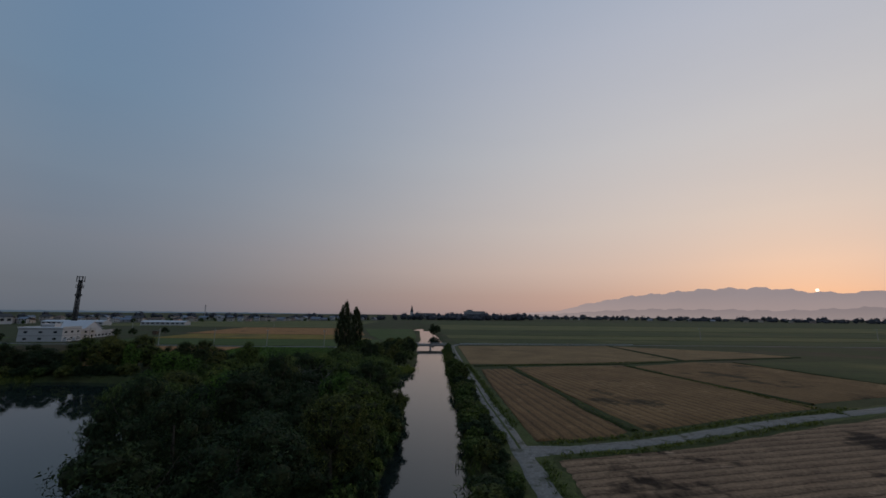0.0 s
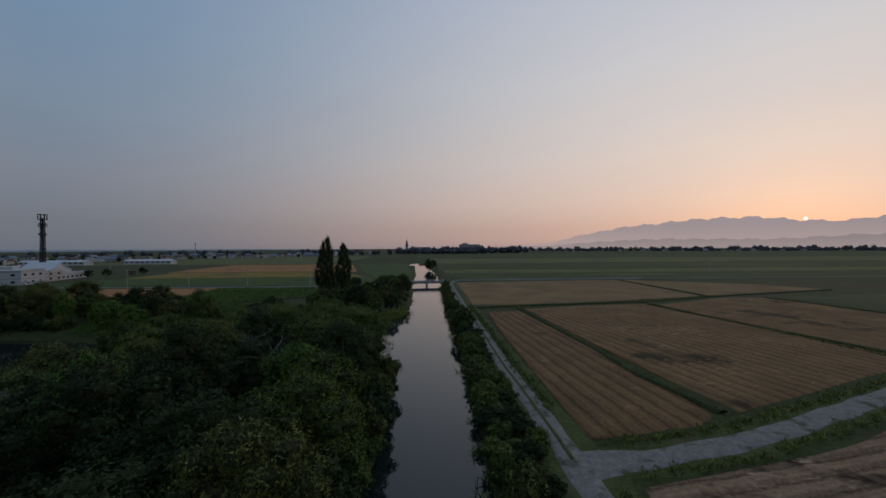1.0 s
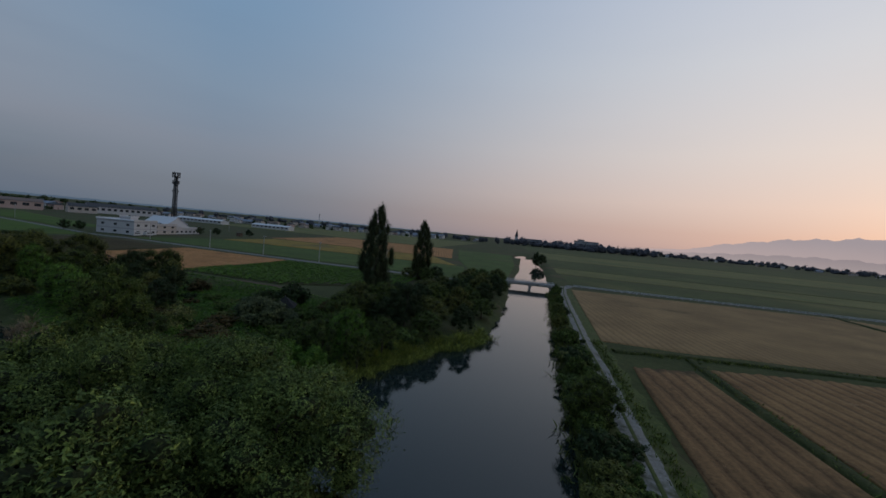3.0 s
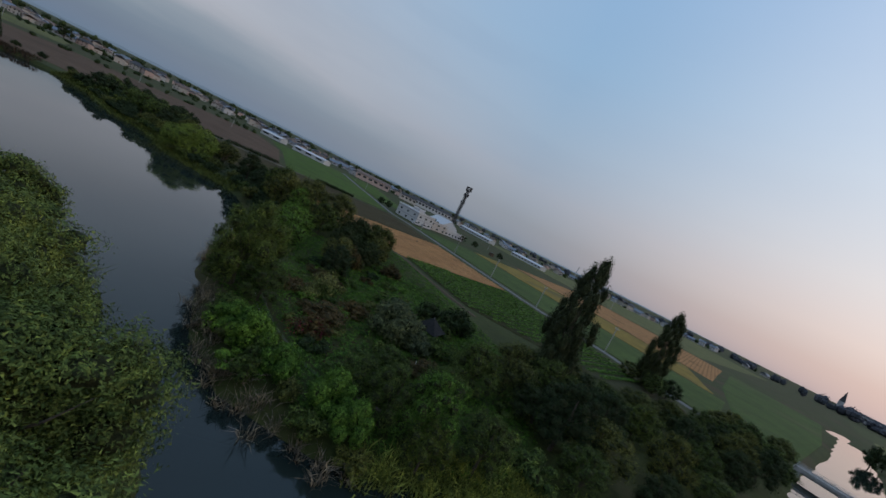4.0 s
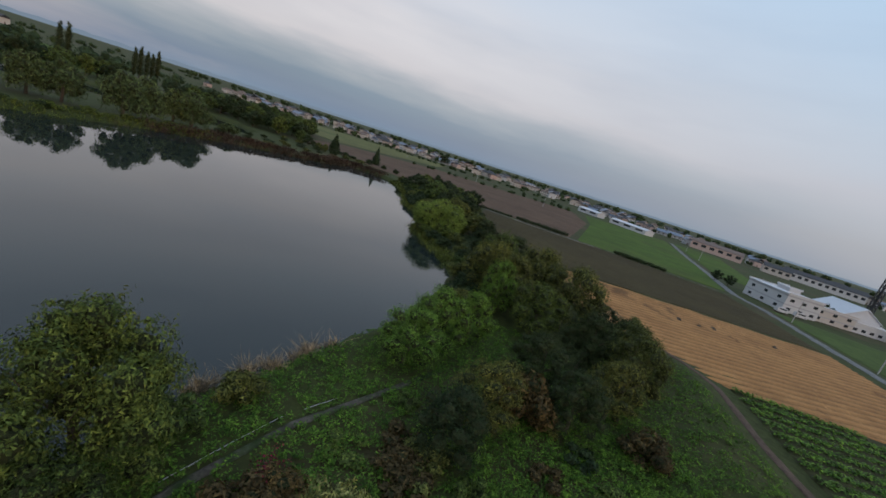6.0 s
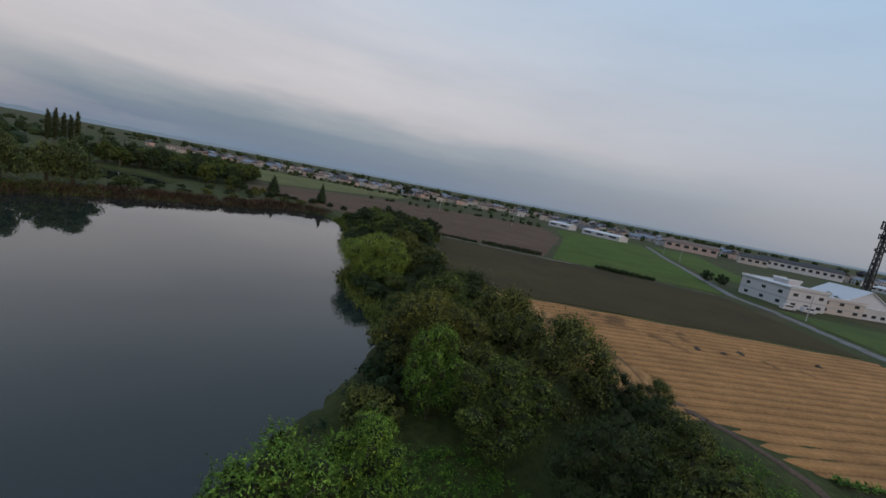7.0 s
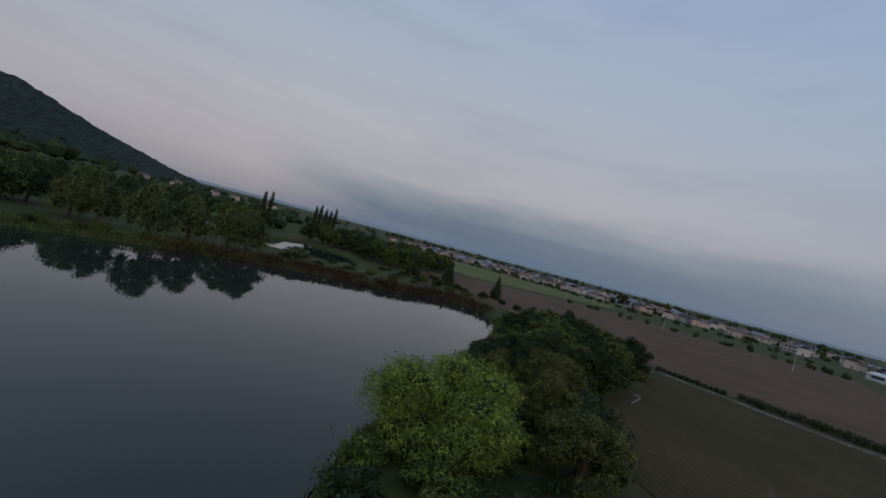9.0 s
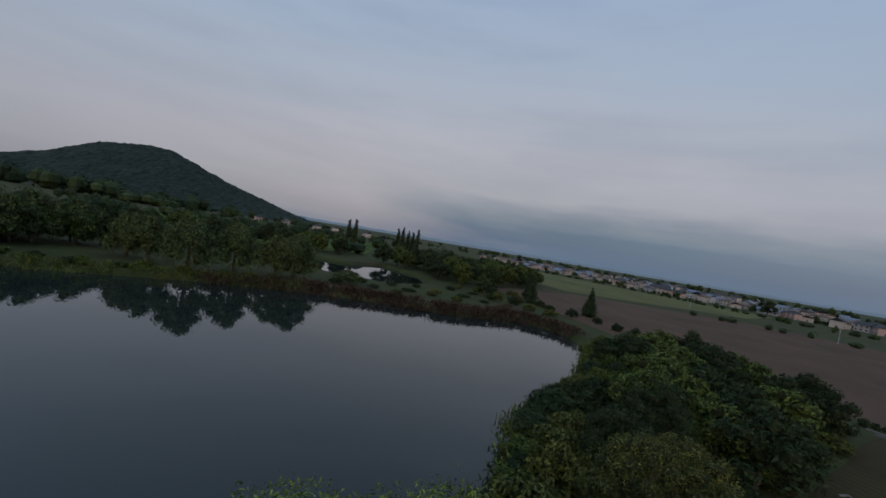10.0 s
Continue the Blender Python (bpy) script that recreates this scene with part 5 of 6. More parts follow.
far_wood("far_woods", along([(-980, 600), (-1020, 300), (-1000, 0), (-900, -350), (-640, -680), (-500, -700)], 14, 24), 7, "tree line behind the town")
far_wood("far_woods", along([(-1150, 900), (-1300, 300), (-1200, -300), (-900, -900)], 13, 40), 12, "woods beyond the town")
far_wood("far_woods", along([(-480, -760), (-330, -700), (-200, -660), (-120, -600)], 11, 22), 11, "scattered woods before the hill")
far_wood("far_woods", along([(-150, -560), (-95, -520), (-20, -560), (80, -640)], 8, 22), 20, "dark wooded knoll at the foot of the hill")
far_wood("far_woods", along([(-300, -330), (-200, -300), (-120, -290), (-40, -310)], 13, 16), 8, "scattered trees among the far fields")
far_wood("far_woods", along([(-45, -190), (-90, -170), (-150, -160), (-210, -150)], 9, 9), 9, "trees beyond the pond")


far_wood("far_woods", along([(-225, -115), (-300, -125), (-390, -150)], 8, 10) + along([(-140, -215), (-260, -245), (-400, -290)], 9, 14) + along([(-90, -240), (-170, -300), (-300, -380)], 10, 18), 8.5, "dark groves between the pond and the hill")


def hill():
    """A steep wooded hill south of the lake: s runs along it, d across it."""
    s = np.linspace(-700, 760, 230)
    d = np.linspace(-460, 460, 110)
    ss, dd = np.meshgrid(s, d, indexing="ij")
    top = np.interp(ss, [-700, -430, -330, -270, -200, -160, -128, -95, -60, -15, 40, 85, 130, 200, 330, 430, 760], [6, 12, 20, 30, 46, 60, 74, 92, 113, 123, 129, 129, 114, 85, 40, 2, 0])
    shape = top * np.clip(np.cos(dd / 460 * math.pi / 2), 0, 1) ** 1.5
    crowns = 3.6 * np.abs(np.sin(ss * 0.42 + 2 * np.sin(dd * 0.13)) * np.sin(dd * 0.47 + 2 * np.sin(ss * 0.11))) + rng.uniform(0, 3.2, ss.shape)
    z = shape + crowns * np.clip(shape / 12, 0, 1) + 5 * waves(ss * 0.03, dd * 0.03) * np.clip(shape / 40, 0, 1) - 1.5
    a = radians(175.3)
    ax, ay = math.sin(a), math.cos(a)
    x = -122 + 1300 * ax + dd * ax + ss * ay
    y = 100 + 1300 * ay + dd * ay - ss * ax
    return tagged(new("hill", mesh_from("hill", np.stack([x.ravel(), y.ravel(), z.ravel()], 1), grid_faces(len(s), len(d)), FOREST)), "steep hill covered in dark green forest", "hill", kind="structure")


FOREST = earth("forest_canopy", (0.010, 0.018, 0.014), (0.023, 0.037, 0.028), 0.12, 0.01, (0.027, 0.039, 0.027), 0.6, relief=3.0)
hill()


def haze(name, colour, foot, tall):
    """Far mountains: the air's haze painted in as emission colour, thickest at their foot."""
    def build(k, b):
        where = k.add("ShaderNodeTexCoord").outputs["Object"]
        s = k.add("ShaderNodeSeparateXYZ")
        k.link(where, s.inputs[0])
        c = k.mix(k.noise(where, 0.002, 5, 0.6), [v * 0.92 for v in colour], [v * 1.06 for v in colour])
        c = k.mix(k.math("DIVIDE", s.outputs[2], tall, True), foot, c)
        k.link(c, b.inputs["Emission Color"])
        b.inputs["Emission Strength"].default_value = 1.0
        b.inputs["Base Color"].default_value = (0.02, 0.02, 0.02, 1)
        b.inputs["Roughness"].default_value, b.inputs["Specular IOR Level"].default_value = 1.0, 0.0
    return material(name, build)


def mountains(name, table, far, mat, label, rough=0.07):
    az = np.linspace(table[0][0], table[-1][0], 260)
    el = np.interp(az, [t[0] for t in table], [t[1] for t in table])
    el = el * (1 + rough * (np.sin(az * 2.3) + 0.6 * np.sin(az * 5.9 + 1) + 0.35 * np.sin(az * 13.7)) * 0.6)
    verts = []
    for step, share in ((-260, 0.0), (-120, 0.55), (0, 1.0), (140, 0.5), (280, 0.0)):
        r = far + step
        verts.append(np.column_stack([r * np.sin(np.radians(az)), r * np.cos(np.radians(az)), far * np.tan(np.radians(el)) * share - 2]))
    return tagged(new(name, mesh_from(name, np.concatenate(verts), grid_faces(5, len(az)), mat, True)), label, "mountains", kind="structure")


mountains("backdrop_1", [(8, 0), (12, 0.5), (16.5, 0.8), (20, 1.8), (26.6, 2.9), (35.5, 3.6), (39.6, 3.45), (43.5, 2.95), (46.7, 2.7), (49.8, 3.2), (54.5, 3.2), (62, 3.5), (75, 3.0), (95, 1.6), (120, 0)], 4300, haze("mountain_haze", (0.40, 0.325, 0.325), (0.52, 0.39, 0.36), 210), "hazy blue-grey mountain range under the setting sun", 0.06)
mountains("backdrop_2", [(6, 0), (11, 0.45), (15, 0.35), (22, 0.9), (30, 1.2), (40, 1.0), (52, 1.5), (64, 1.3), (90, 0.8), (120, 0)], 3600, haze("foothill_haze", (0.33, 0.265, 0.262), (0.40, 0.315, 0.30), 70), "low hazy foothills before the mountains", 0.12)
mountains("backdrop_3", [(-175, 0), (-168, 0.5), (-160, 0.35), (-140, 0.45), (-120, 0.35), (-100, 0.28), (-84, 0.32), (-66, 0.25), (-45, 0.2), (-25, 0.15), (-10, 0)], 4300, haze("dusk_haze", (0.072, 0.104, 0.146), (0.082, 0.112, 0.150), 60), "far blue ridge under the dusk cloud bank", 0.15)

# ---------- town ----------
def house_kind(w, d, h, roof_h, walls, roof, label, hip=False):
    """A house with its walls, gabled or hipped roof, windows and door; the first stands out of the way of nothing: it is placed by the caller."""
    ob = thing("house", label, "house", "town houses")
    bm = bmesh.new()
    box(bm, -w / 2, w / 2, -d / 2, d / 2, -0.3, h)
    if not hip:
        for sx in (-1, 1):
            v = [bm.verts.new(p) for p in ((sx * w / 2, -d / 2, h), (sx * w / 2, d / 2, h), (sx * w / 2, 0, h + roof_h * 0.92))]
            bm.faces.new(v)
    part("wall", bm, walls, ob)
    bm = bmesh.new()
    o, t = 0.6, 0.16
    ridge = w / 2 - (d * 0.4 if hip else -o)
    eave_z = h - 0.12
    pts = [(-w / 2 - o, -d / 2 - o, eave_z), (w / 2 + o, -d / 2 - o, eave_z), (w / 2 + o, d / 2 + o, eave_z), (-w / 2 - o, d / 2 + o, eave_z), (-ridge, 0, h + roof_h), (ridge, 0, h + roof_h)]
    v = [bm.verts.new(p) for p in pts]
    u = [bm.verts.new((p[0], p[1], p[2] - t)) for p in pts]
    for f in ((0, 1, 5, 4), (2, 3, 4, 5), (1, 2, 5), (3, 0, 4)):
        bm.faces.new([v[i] for i in f])
        bm.faces.new([u[i] for i in reversed(f)])
    for i, j in ((0, 1), (1, 2), (2, 3), (3, 0)):
        bm.faces.new([v[i], u[i], u[j], v[j]])
    part("roof", bm, roof, ob)
    storeys = 2 if h > 4 else 1
    for level in range(storeys):
        for k in range(3):
            x = -w / 2 + w * (k + 0.5) / 3
            for side_y in (-1, 1):
                y0 = side_y * d / 2
                part("window", blocks((x - 0.6, x + 0.6, y0 - 0.05, y0 + 0.05, 0.9 + 2.7 * level, 2.1 + 2.7 * level)), GLASS, ob)
    part("door", blocks((w / 2 - 0.05, w / 2 + 0.06, -0.5, 0.5, 0, 2.05)), ROOF_BROWN, ob)
    return ob


HOUSES = [
    house_kind(11, 8, 5.6, 2.4, PALE, ROOF_DARK, "beige two-storey house with a dark gabled roof"),
    house_kind(9, 8, 5.4, 2.2, PALE, ROOF_BROWN, "beige two-storey house with a brown hipped roof", True),
    house_kind(14, 9, 3.2, 2.4, GREY, ROOF_BLUE, "low grey house with a blue-grey tiled roof"),
    house_kind(8, 7, 5.8, 1.8, WHITE, ROOF_BLUE, "white two-storey house with a blue-grey roof"),
    house_kind(12, 8, 5.6, 2.6, PINK, ROOF_DARK, "pinkish rendered house with a dark roof", True),
    house_kind(16, 9, 4.2, 2.0, PALE, ROOF_BROWN, "long beige house with a brown gabled roof"),
]
places = []
for line, gap, deep in (([(-520, -330), (-560, -240), (-545, -110), (-590, 0), (-615, 80), (-630, 165), (-560, 240)], 9, 26), ([(-560, -380), (-620, -200), (-640, 0), (-680, 160), (-600, 330)], 11, 34), ([(-545, 300), (-570, 400), (-520, 520), (-420, 640), (-330, 740), (-240, 900)], 14, 32), ([(-700, 780), (-480, 850), (-300, 900), (-160, 990)], 26, 30), ([(-470, 640), (-700, 560), (-760, 450)], 26, 24), ([(-640, -420), (-740, -200), (-760, 0), (-790, 200), (-740, 420), (-640, 560)], 15, 40), ([(-800, -300), (-880, 0), (-900, 250), (-860, 480)], 22, 60), ([(-400, -560), (-300, -620), (-210, -560)], 32, 26), ([(320, 1450), (700, 1340), (1150, 1150)], 60, 30)):
    for x, y in along(line, gap, 1.0):
        places.append((x + rng.normal(0, deep * 0.4), y + rng.normal(0, deep * 0.3)))
used = set()
for i, (x, y) in enumerate(places):
    if -560 < x < -420 and 170 < y < 300:
        continue
    k = int(rng.integers(len(HOUSES)))
    m = Matrix.LocRotScale((x, y, 0), Euler((0, 0, radians(float(rng.choice([0, 90, 15, 75])) + rng.normal(0, 6)))), Vector((1, 1, 1)) * rng.uniform(0.85, 1.2))
    if k in used:
        copy_thing(HOUSES[k], m)
    else:
        HOUSES[k].matrix_basis = m
        used.add(k)
far_wood("bushes", along([(-470, -240), (-500, -120), (-480, 20), (-520, 90), (-500, 140)], 7, 4) + along([(-420, 148), (-380, 60), (-345, 0)], 9, 3), 3.6, "dark bushes along the far field edges")
far_wood("garden_trees", [(x + rng.normal(0, 11), y + rng.normal(0, 11)) for x, y in places if rng.random() < 0.6], 5.5, "dark garden trees between the town houses")


def long_hall(name, x, y, turn, w, d, h, roof_h, walls, roof, label, bays):
    """A workshop or shed with a shallow gable, a row of windows and doors."""
    ob = thing(name, label, "building", "large halls", at=(x, y, 0), turn=turn)
    part("wall", blocks((-w / 2, w / 2, -d / 2, d / 2, -0.3, h)), walls, ob)
    bm = bmesh.new()
    prof = [(-d / 2 - 0.5, h - 0.1), (0, h + roof_h), (d / 2 + 0.5, h - 0.1), (d / 2 + 0.5, h - 0.35), (0, h + roof_h - 0.25), (-d / 2 - 0.5, h - 0.35)]
    a = [bm.verts.new((-w / 2 - 0.5, p, q)) for p, q in prof]
    b = [bm.verts.new((w / 2 + 0.5, p, q)) for p, q in prof]
    for i in range(6):
        bm.faces.new([a[i], a[(i + 1) % 6], b[(i + 1) % 6], b[i]])
    bm.faces.new(a[::-1])
    bm.faces.new(b)
    part("roof", bm, roof, ob)
    for s in (-1, 1):
        bm = bmesh.new()
        v = [bm.verts.new((s * (w / 2 - 0.02), -d / 2, h)), bm.verts.new((s * (w / 2 - 0.02), d / 2, h)), bm.verts.new((s * (w / 2 - 0.02), 0, h + roof_h - 0.2))]
        bm.faces.new(v)
        part("gable", bm, walls, ob)
    for i in range(bays):
        px = -w / 2 + w * (i + 0.5) / bays
        for s in (-1, 1):
            part("window", blocks((px - w / bays * 0.28, px + w / bays * 0.28, s * d / 2 - 0.05, s * d / 2 + 0.05, h * 0.45, h * 0.8)), GLASS, ob)
    return ob


long_hall("warehouse", -458, 213, 45, 40, 16, 4.5, 1.4, WHITE, ROOF_PALE, "long white warehouse with a pale metal roof", 3)
long_hall("warehouse", -498, 178, 47, 26, 14, 4.5, 1.5, WHITE, ROOF_PALE, "white warehouse with a pale metal roof", 2)
long_hall("school_hall", -524, 322, 68, 50, 20, 8, 3.0, PINK, ROOF_BROWN, "large pinkish hall with a brown roof", 6)
long_hall("workshop", -522, 430, 70, 70, 14, 8, 4.0, WHITE, ROOF_DARK, "long white building with a dark pitched roof", 12)
long_hall("workshop", -500, 372, 70, 24, 12, 7, 3.5, PALE, ROOF_DARK, "beige building with a dark pitched roof", 4)
long_hall("greenhouse", -418, 450, 0, 70, 12, 4, 1.6, WHITE, ROOF_PALE, "long white greenhouse in the fields", 12)
long_hall("greenhouse", -330, 470, 4, 50, 12, 4, 1.6, WHITE, ROOF_PALE, "white greenhouse in the fields", 9)
long_hall("far_hall", 92, 1163, 0, 60, 30, 22, 3, GREY, ROOF_DARK, "large pale hall above the distant woods", 10)
long_hall("far_hall", 78, 1160, 0, 16, 20, 27, 2, GREY, ROOF_DARK, "tower block of the distant hall", 4)

steeple = thing("steeple", "slender pointed tower on the northern skyline", "tower", at=(-107, 1353, 0))
bm = bmesh.new()
rod(bm, (0, 0, -0.5), (0, 0, 22), 6, 5, 8)
part("tower", bm, GREY, steeple)
bm = bmesh.new()
rod(bm, (0, 0, 22), (0, 0, 46), 5.4, 0.2, 8)
part("spire", bm, ROOF_DARK, steeple)
long_hall("far_hall", -60, 1360, 0, 70, 20, 14, 4, GREY, ROOF_DARK, "long building beside the distant tower", 8)
chimney = thing("chimney", "thin chimney on the northern skyline", "chimney", at=(-520, 860, 0))
bm = bmesh.new()
rod(bm, (0, 0, -0.5), (0, 0, 30), 0.9, 0.7, 8)
part("stack", bm, GREY, chimney)
part("collar", blocks((-1.1, 1.1, -1.1, 1.1, 28.5, 29.2)), ROOF_DARK, chimney)

# ---------- works by the mast ----------
def block_building(name, ox, oy, turn, u0, u1, v0, v1, h, storeys, walls, label, bays_u, bays_v, bands=True):
    """A flat-roofed block: u runs along its long front, v back from it."""
    ob = thing(name, label, "building", "factory buildings", at=(ox, oy, 0), turn=turn)
    part("wall", blocks((u0, u1, v0, v1, -0.3, h)), walls, ob)
    part("roof", blocks((u0 - 0.3, u1 + 0.3, v0 - 0.3, v1 + 0.3, h, h + 0.35)), ROOF_PALE, ob)
    for a, b in ((v0 - 0.3, v0 - 0.05), (v1 + 0.05, v1 + 0.3)):
        part("parapet", blocks((u0 - 0.3, u1 + 0.3, a, b, h + 0.35, h + 0.8)), walls, ob)
    rise_by = h / storeys
    for s in range(storeys):
        if bands:
            z = rise_by * (s + 1) - 0.7
            part("band", blocks((u0 - 0.06, u1 + 0.06, v0 - 0.06, v1 + 0.06, z, z + 0.45)), GREY, ob)
        z0, z1 = rise_by * s + 0.9, rise_by * s + 2.0
        for i in range(bays_u):
            p = u0 + (u1 - u0) * (i + 0.5) / bays_u
            for v in (v0, v1):
                part("window", blocks((p - 0.9, p + 0.9, v - 0.08, v + 0.08, z0, z1)), GLASS, ob)
        for i in range(bays_v):
            p = v0 + (v1 - v0) * (i + 0.5) / bays_v
            for u in (u0, u1):
                part("window", blocks((u - 0.08, u + 0.08, p - 0.8, p + 0.8, z0, z1)), GLASS, ob)
    return ob


FRONT = 103
block_building("factory", -206, 213, FRONT, 0, 15, 0, 20, 7.0, 2, WHITE, "white two-storey factory block with grey bands", 3, 3)
block_building("factory", -206, 213, FRONT, 15.3, 34, 3, 15, 5.2, 2, PALE, "pale two-storey factory wing with grey bands", 3, 2)
block_building("factory", -206, 213, FRONT, 34.3, 57, 4, 12, 3.6, 1, WHITE, "long low white factory wing", 6, 2, False)
block_building("factory", -206, 213, FRONT, 8, 13, 9, 15, 8.6, 1, WHITE, "white stair tower above the factory roof", 0, 0, False)
long_hall("factory_hall", -232.5, 251.5, 13, 15, 17, 5.5, 4.5, WHITE, ROOF_PALE, "white gabled factory hall beside the mast", 3)


def lattice_mast(x, y):
    ob = thing("radio_mast", "tall dark lattice radio mast with antenna rings", "mast", at=(x, y, 0), turn=20)
    top, foot, head = 39.0, 1.2, 0.8
    width = lambda z: foot + (head - foot) * z / top
    for sx, sy in ((-1, -1), (1, -1), (1, 1), (-1, 1)):
        bm = bmesh.new()
        rod(bm, (sx * foot, sy * foot, -0.3), (sx * head, sy * head, top), 0.28, 0.22)
        part("leg", bm, MAST_STEEL, ob)
    levels = np.linspace(0, top, 15)
    corners = ((-1, -1), (1, -1), (1, 1), (-1, 1))
    for z0, z1 in zip(levels, levels[1:]):
        for (ax, ay), (bx, by) in zip(corners, corners[1:] + corners[:1]):
            a, b = width(z0), width(z1)
            for p, q in (((ax * a, ay * a, z0), (bx * b, by * b, z1)), ((bx * a, by * a, z0), (ax * b, ay * b, z1)), ((ax * b, ay * b, z1), (bx * b, by * b, z1))):
                bm = bmesh.new()
                rod(bm, p, q, 0.13, sides=4)
                part("brace", bm, MAST_STEEL, ob)
    bm = bmesh.new()
    rod(bm, (0, 0, 2), (0, 0, top), 0.25)
    part("cable_run", bm, MAST_STEEL, ob)
    for z, r in ((27.5, 1.7), (33.5, 2.1), (35.2, 2.3), (38.2, 2.4), (41.6, 2.4)):
        bm = bmesh.new()
        n_side = 12
        for i in range(n_side):
            a0, a1 = 2 * math.pi * i / n_side, 2 * math.pi * (i + 1) / n_side
            rod(bm, (r * math.cos(a0), r * math.sin(a0), z), (r * math.cos(a1), r * math.sin(a1), z), 0.12, sides=4)
        for a in (0.4, 2.0, 3.5, 5.1):
            rod(bm, (0, 0, z), (r * math.cos(a), r * math.sin(a), z), 0.1, sides=4)
        part("platform_ring", bm, MAST_STEEL, ob)
    for i in range(8):
        a = 2 * math.pi * i / 8
        m = Matrix.Rotation(a, 4, "Z")
        bm = bmesh.new()
        box(bm, 2.25, 2.6, -0.28, 0.28, 38.0, 42.0, m)
        part("antenna_panel", bm, MAST_STEEL, ob)
    for i in range(6):
        m = Matrix.Rotation(2 * math.pi * i / 6 + 0.3, 4, "Z")
        bm = bmesh.new()
        box(bm, 2.0, 2.3, -0.25, 0.25, 33.2, 35.8, m)
        part("antenna_panel", bm, MAST_STEEL, ob)
    for a in (1.0, 3.8):
        bm = bmesh.new()
        rod(bm, (1.5 * math.cos(a), 1.5 * math.sin(a), 28), (2.0 * math.cos(a), 2.0 * math.sin(a), 28), 0.75, 0.75, 14)
        part("dish", bm, MAST_STEEL, ob)


lattice_mast(-273.3, 291)


def van(x, y, turn, label):
    ob = thing("van", label, "van", at=(x, y, 0.12), turn=turn)
    bm = bmesh.new()
    box(bm, -2.2, 2.2, -0.85, 0.85, 0.35, 1.15)
    for v in box(bm, -2.2, 1.5, -0.82, 0.82, 1.15, 1.95):
        if v.co.z > 1.9:
            v.co.x *= 0.93
            v.co.y *= 0.9
    part("body", bm, WHITE, ob)
    part("windscreen", blocks((1.42, 1.52, -0.7, 0.7, 1.2, 1.8)), GLASS, ob)
    for s in (-1, 1):
        part("side_window", blocks((-1.6, 1.2, s * 0.8 - 0.03, s * 0.8 + 0.03, 1.25, 1.75)), GLASS, ob)
        for wx in (-1.4, 1.4):
            bm = bmesh.new()
            rod(bm, (wx, s * 0.72, 0.33), (wx, s * 0.9, 0.33), 0.33, 0.33, 14)
            wheel = part("wheel", bm, ROOF_DARK, ob)
            bm = bmesh.new()
            rod(bm, (wx, s * 0.89, 0.33), (wx, s * 0.93, 0.33), 0.18, 0.18, 10)
            part("rim", bm, GALV, wheel)


van(-199, 209, 100, "white van parked beside the factory")
van(-201.5, 217, 100, "white van parked at the factory corner")


def pole(x, y, h, label, arm=True):
    ob = thing("utility_pole", label, "pole", "poles along the lane", at=(x, y, float(ground_z(x, y))))
    bm = bmesh.new()
    rod(bm, (0, 0, -0.4), (0, 0, h), 0.16, 0.11, 8)
    part("post", bm, CONCRETE, ob)
    if arm:
        part("crossarm", blocks((-0.7, 0.7, -0.06, 0.06, h - 0.6, h - 0.48)), GALV, ob)
        for px in (-0.6, 0.6):
            part("insulator", blocks((px - 0.06, px + 0.06, -0.06, 0.06, h - 0.48, h - 0.28)), WHITE, ob)


for x, y in ((-182.8, 203.5), (-144.5, 200.5), (-116, 200), (-88.7, 199), (-225.6, 212), (-60, 199.5)):
    pole(x, y, 8.0, "pale concrete pole beside the lane")
for x, y in ((-330, 230), (-395, 245), (-260, 330), (-180, 420), (-420, -20), (-380, 60), (-350, 120), (330, 300), (180, 276)):
    pole(x, y, 9.0, "pale concrete pole among the fields")


# ---------- bridge ----------
def bridge():
    ob = thing("bridge", "small concrete road bridge over the canal on one pier", "bridge", at=(-6.4, 206.3, 0), turn=6)
    part("deck", blocks((-8.6, 8.6, -1.9, 1.9, 0.55, 0.95)), CONCRETE, ob)
    for y in (-1.75, 1.75):
        part("kerb", blocks((-8.6, 8.6, y - 0.16, y + 0.16, 0.95, 1.2)), CONCRETE, ob)
        part("girder", blocks((-8.3, 8.3, y * 0.7 - 0.2, y * 0.7 + 0.2, 0.1, 0.55)), CONCRETE, ob)
        rail = part("railing", blocks((-8.5, 8.5, y - 0.03, y + 0.03, 1.75, 1.82), (-8.5, 8.5, y - 0.03, y + 0.03, 1.45, 1.5)), GALV, ob)
        for x in np.linspace(-8.2, 8.2, 9):
            part("baluster", blocks((x - 0.05, x + 0.05, y - 0.05, y + 0.05, 1.2, 1.8)), GALV, rail)
    part("pier", blocks((-0.35, 0.35, -1.4, 1.4, -3.2, 0.1)), CONCRETE, ob)
    part("pier_cap", blocks((-0.55, 0.55, -1.7, 1.7, -0.25, 0.1)), CONCRETE, ob)
    for x in (-8.0, 8.0):
        part("abutment", blocks((x - 0.7, x + 0.7, -2.2, 2.2, -2.5, 0.55)), CONCRETE, ob)


bridge()


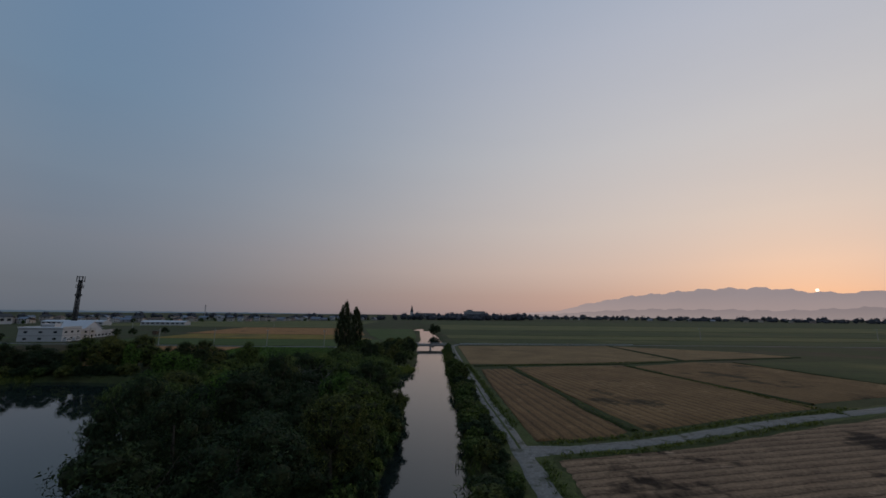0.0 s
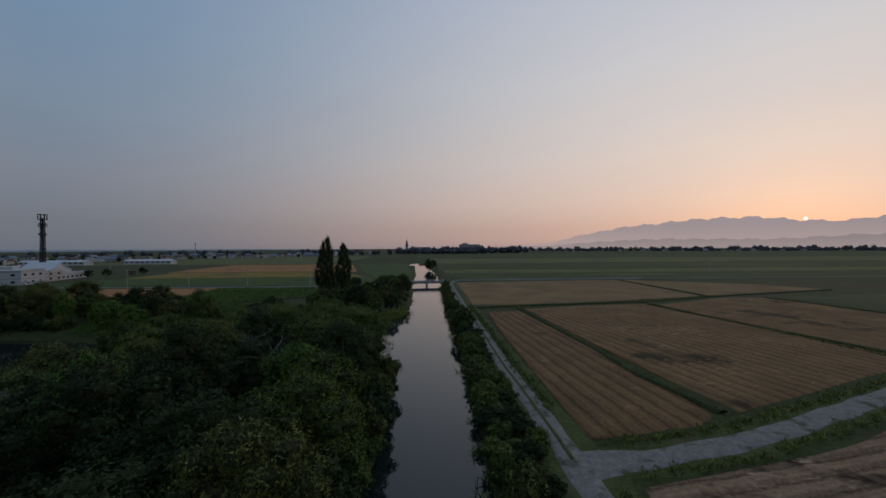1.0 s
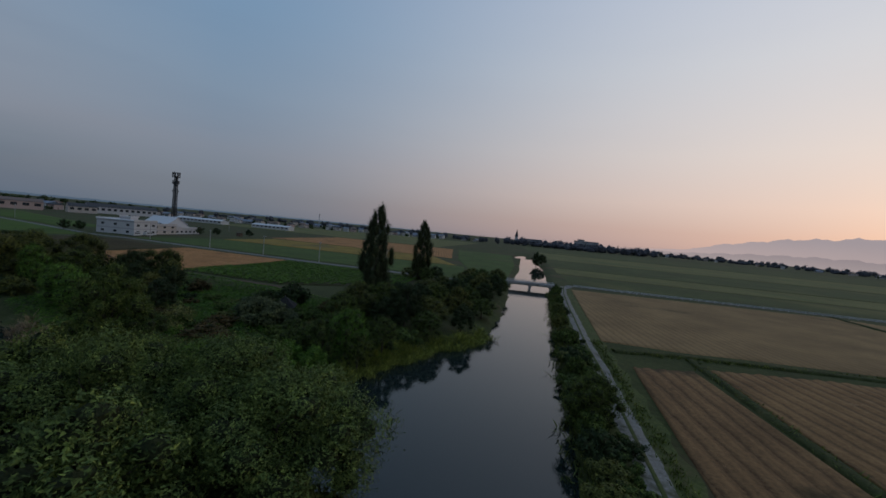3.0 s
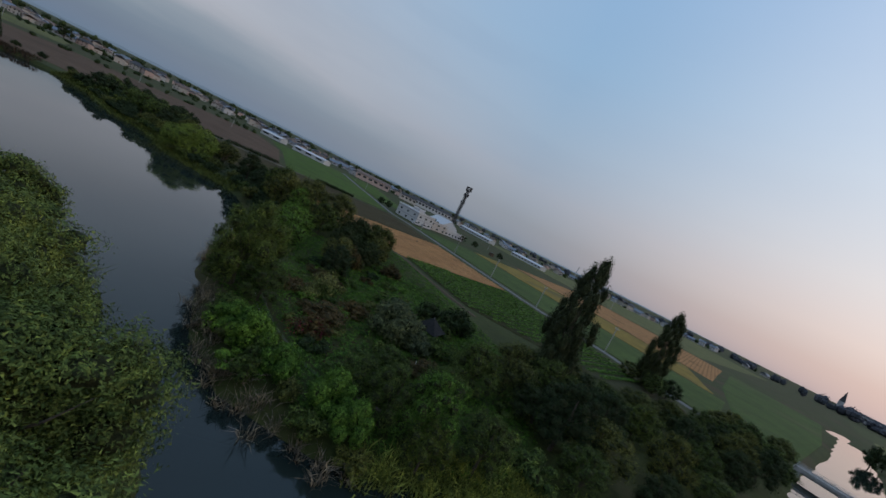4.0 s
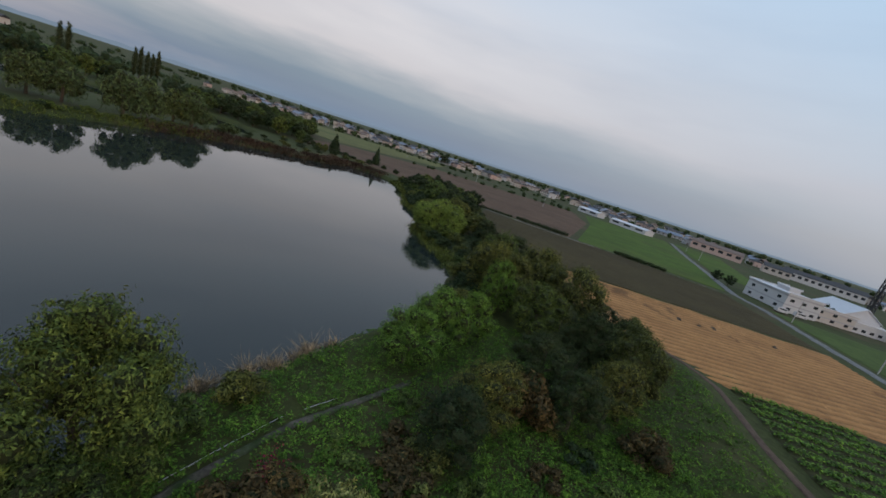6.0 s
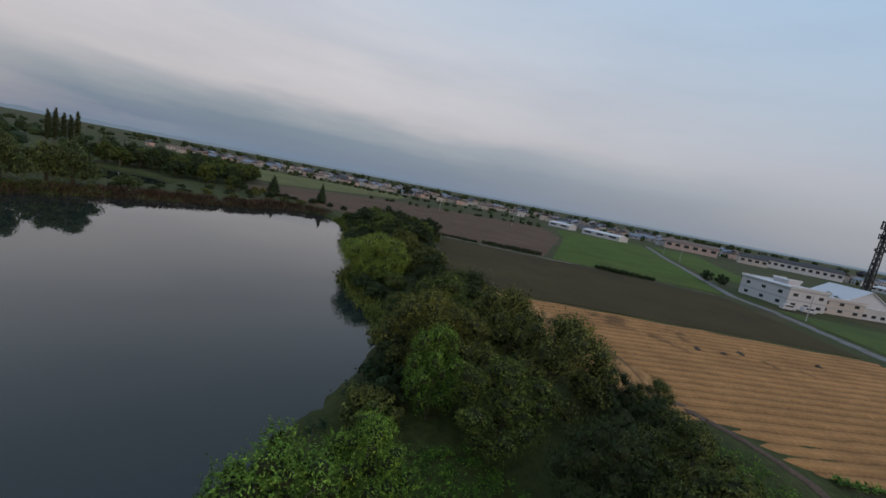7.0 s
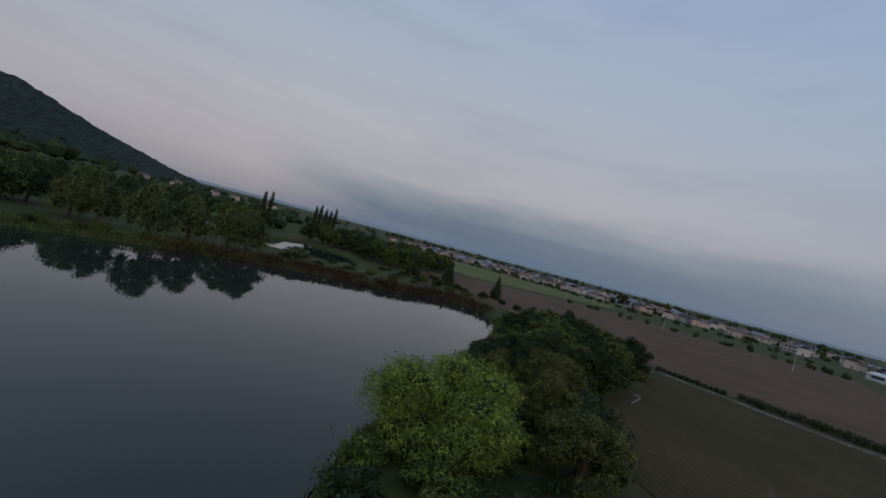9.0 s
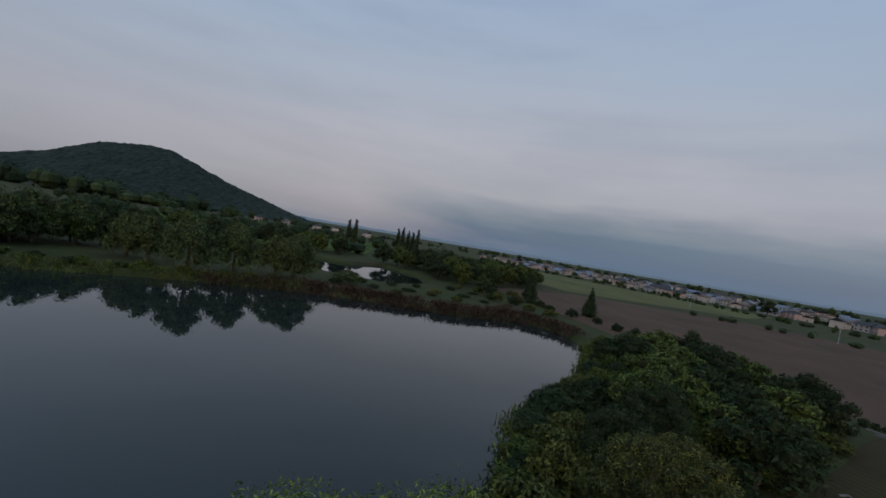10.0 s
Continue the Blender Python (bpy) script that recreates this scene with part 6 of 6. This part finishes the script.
def guard_rail(line):
    ob = thing("guard_rail", "low galvanised guard rail along the lane", "railing")
    pts = along(line, 2.5, 0.0)
    for (x0, y0), (x1, y1) in zip(pts, pts[1:]):
        bm = bmesh.new()
        rod(bm, (x0, y0, 0.75), (x1, y1, 0.75), 0.07, sides=4)
        rod(bm, (x0, y0, 0.45), (x1, y1, 0.45), 0.04, sides=4)
        rail = part("rail", bm, GALV, ob)
        part("post", blocks((x0 - 0.06, x0 + 0.06, y0 - 0.06, y0 + 0.06, -0.2, 0.85)), GALV, rail)


guard_rail([(9.5, 218.3), (24, 219.3), (60, 221.2), (110, 223.6)])


# ---------- garden shelter and path ----------
def shelter(x, y):
    ob = thing("garden_shelter", "open timber shelter with a dark pyramid roof", "shelter", at=(x, y, float(ground_z(x, y))), turn=28)
    for sx, sy in ((-1, -1), (1, -1), (1, 1), (-1, 1)):
        part("post", blocks((sx * 1.55 - 0.09, sx * 1.55 + 0.09, sy * 1.55 - 0.09, sy * 1.55 + 0.09, -0.3, 2.6)), TIMBER, ob)
    for s in (-1, 1):
        part("beam", blocks((-1.75, 1.75, s * 1.55 - 0.08, s * 1.55 + 0.08, 2.45, 2.65)), TIMBER, ob)
        part("beam", blocks((s * 1.55 - 0.08, s * 1.55 + 0.08, -1.75, 1.75, 2.43, 2.63)), TIMBER, ob)
    # four roof slopes, each with its courses of shingles
    for k in range(4):
        m = Matrix.Rotation(k * math.pi / 2, 4, "Z")
        slope = None
        for i in range(7):
            t0, t1 = i / 7, (i + 1) / 7
            r0, r1 = 2.35 * (1 - t0), 2.35 * (1 - t1)
            z0, z1 = 2.55 + 1.95 * t0, 2.55 + 1.95 * t1
            bm = bmesh.new()
            v = [bm.verts.new(m @ Vector(p)) for p in ((r0 + 0.05, -r0 - 0.05, z0), (r0 + 0.05, r0 + 0.05, z0), (r1, r1, z1), (r1, -r1, z1), (r0 - 0.03, -r0, z0 - 0.09), (r0 - 0.03, r0, z0 - 0.09))]
            bm.faces.new(v[:4])
            bm.faces.new([v[0], v[4], v[5], v[1]])
            if slope is None:
                slope = part("roof", bm, ROOF_SHELTER, ob)
            else:
                part("shingle_course", bm, ROOF_SHELTER, slope)
    bm = bmesh.new()
    rod(bm, (0, 0, 4.4), (0, 0, 4.75), 0.14, 0.03, 8)
    part("finial", bm, STEEL, ob)
    part("bench", blocks((-1.3, 1.3, 1.05, 1.4, 0.4, 0.47), (-1.2, -1.1, 1.1, 1.35, 0, 0.4), (1.1, 1.2, 1.1, 1.35, 0, 0.4)), TIMBER, ob)
    part("floor", blocks((-1.8, 1.8, -1.8, 1.8, -0.1, 0.12)), CONCRETE, ob)
    ob.scale = (0.72, 0.72, 0.8)


shelter(-41.8, 117.0)


def edging(line):
    """Pale edging boards beside the footpath, some of them sunk in grass."""
    pts = along(line, 1.25, 0.0)
    for i, ((x0, y0), (x1, y1)) in enumerate(zip(pts, pts[1:])):
        if i in (3, 8, 9, 15, 21):
            continue
        bm = bmesh.new()
        a, b = Vector((x0, y0, float(ground_z(x0, y0)) + 0.1)), Vector((x1, y1, float(ground_z(x1, y1)) + 0.14))
        b = a.lerp(b, 0.96)
        rod(bm, a, b, 0.025, 0.025, 6)
        ob = thing("path_edging", "pale log edging lying beside the footpath", "edging", "path edging logs")
        part("log", bm, CONCRETE, ob)


edging([(-33.4, 97.1), (-35.6, 96.4), (-38.5, 95.9), (-43, 95.7), (-48.3, 96.2), (-52.6, 97.4), (-55.4, 98.3), (-60, 100.9)])


def notice(x, y):
    ob = thing("notice_board", "small pale notice board on a post", "sign", at=(x, y, float(ground_z(x, y))), turn=-35)
    part("post", blocks((-0.04, 0.04, -0.04, 0.04, -0.3, 1.0)), TIMBER, ob)
    part("board", blocks((-0.3, 0.3, -0.05, -0.01, 0.7, 1.15)), WHITE, ob)


notice(-34.2, 110.8)

# heaps of straw and a soil heap left on the cut fields
for x, y, r in ((-125.4, 147, 0.5), (-125.6, 151.4, 0.45), (-128.2, 155.4, 0.55), (-131.3, 169.7, 0.5)):
    ob = thing("straw_heap", "small dark heap of straw on the cut field", "heap", "straw heaps", at=(x, y, 0.1))
    v, f = lump(np.zeros(3), r, 5)
    v = np.maximum(v * np.array([1.6, 1.0, 0.7]), np.array([-9, -9, -0.1]))
    bl, bf = leaf_blades(v[rng.integers(len(v), size=160)] * 1.05, np.tile(np.array([0, 0, 1.0]), (160, 1)), 0.16, 0.15)
    piece("heap", mesh_from("heap", *join([(v, f), (bl, bf)]), BARK), ob)


def field_machine(x, y):
    ob = thing("field_hut", "small dark hut and pole at the field edge", "hut", at=(x, y, 0))
    part("wall", blocks((-1.5, 1.5, -1.2, 1.2, -0.2, 2.4)), TIMBER, ob)
    part("roof", blocks((-1.8, 1.8, -1.5, 1.5, 2.4, 2.55)), ROOF_DARK, ob)
    part("door", blocks((-0.4, 0.4, -1.26, -1.2, 0, 1.9)), ROOF_BROWN, ob)


field_machine(-208.3, 286)
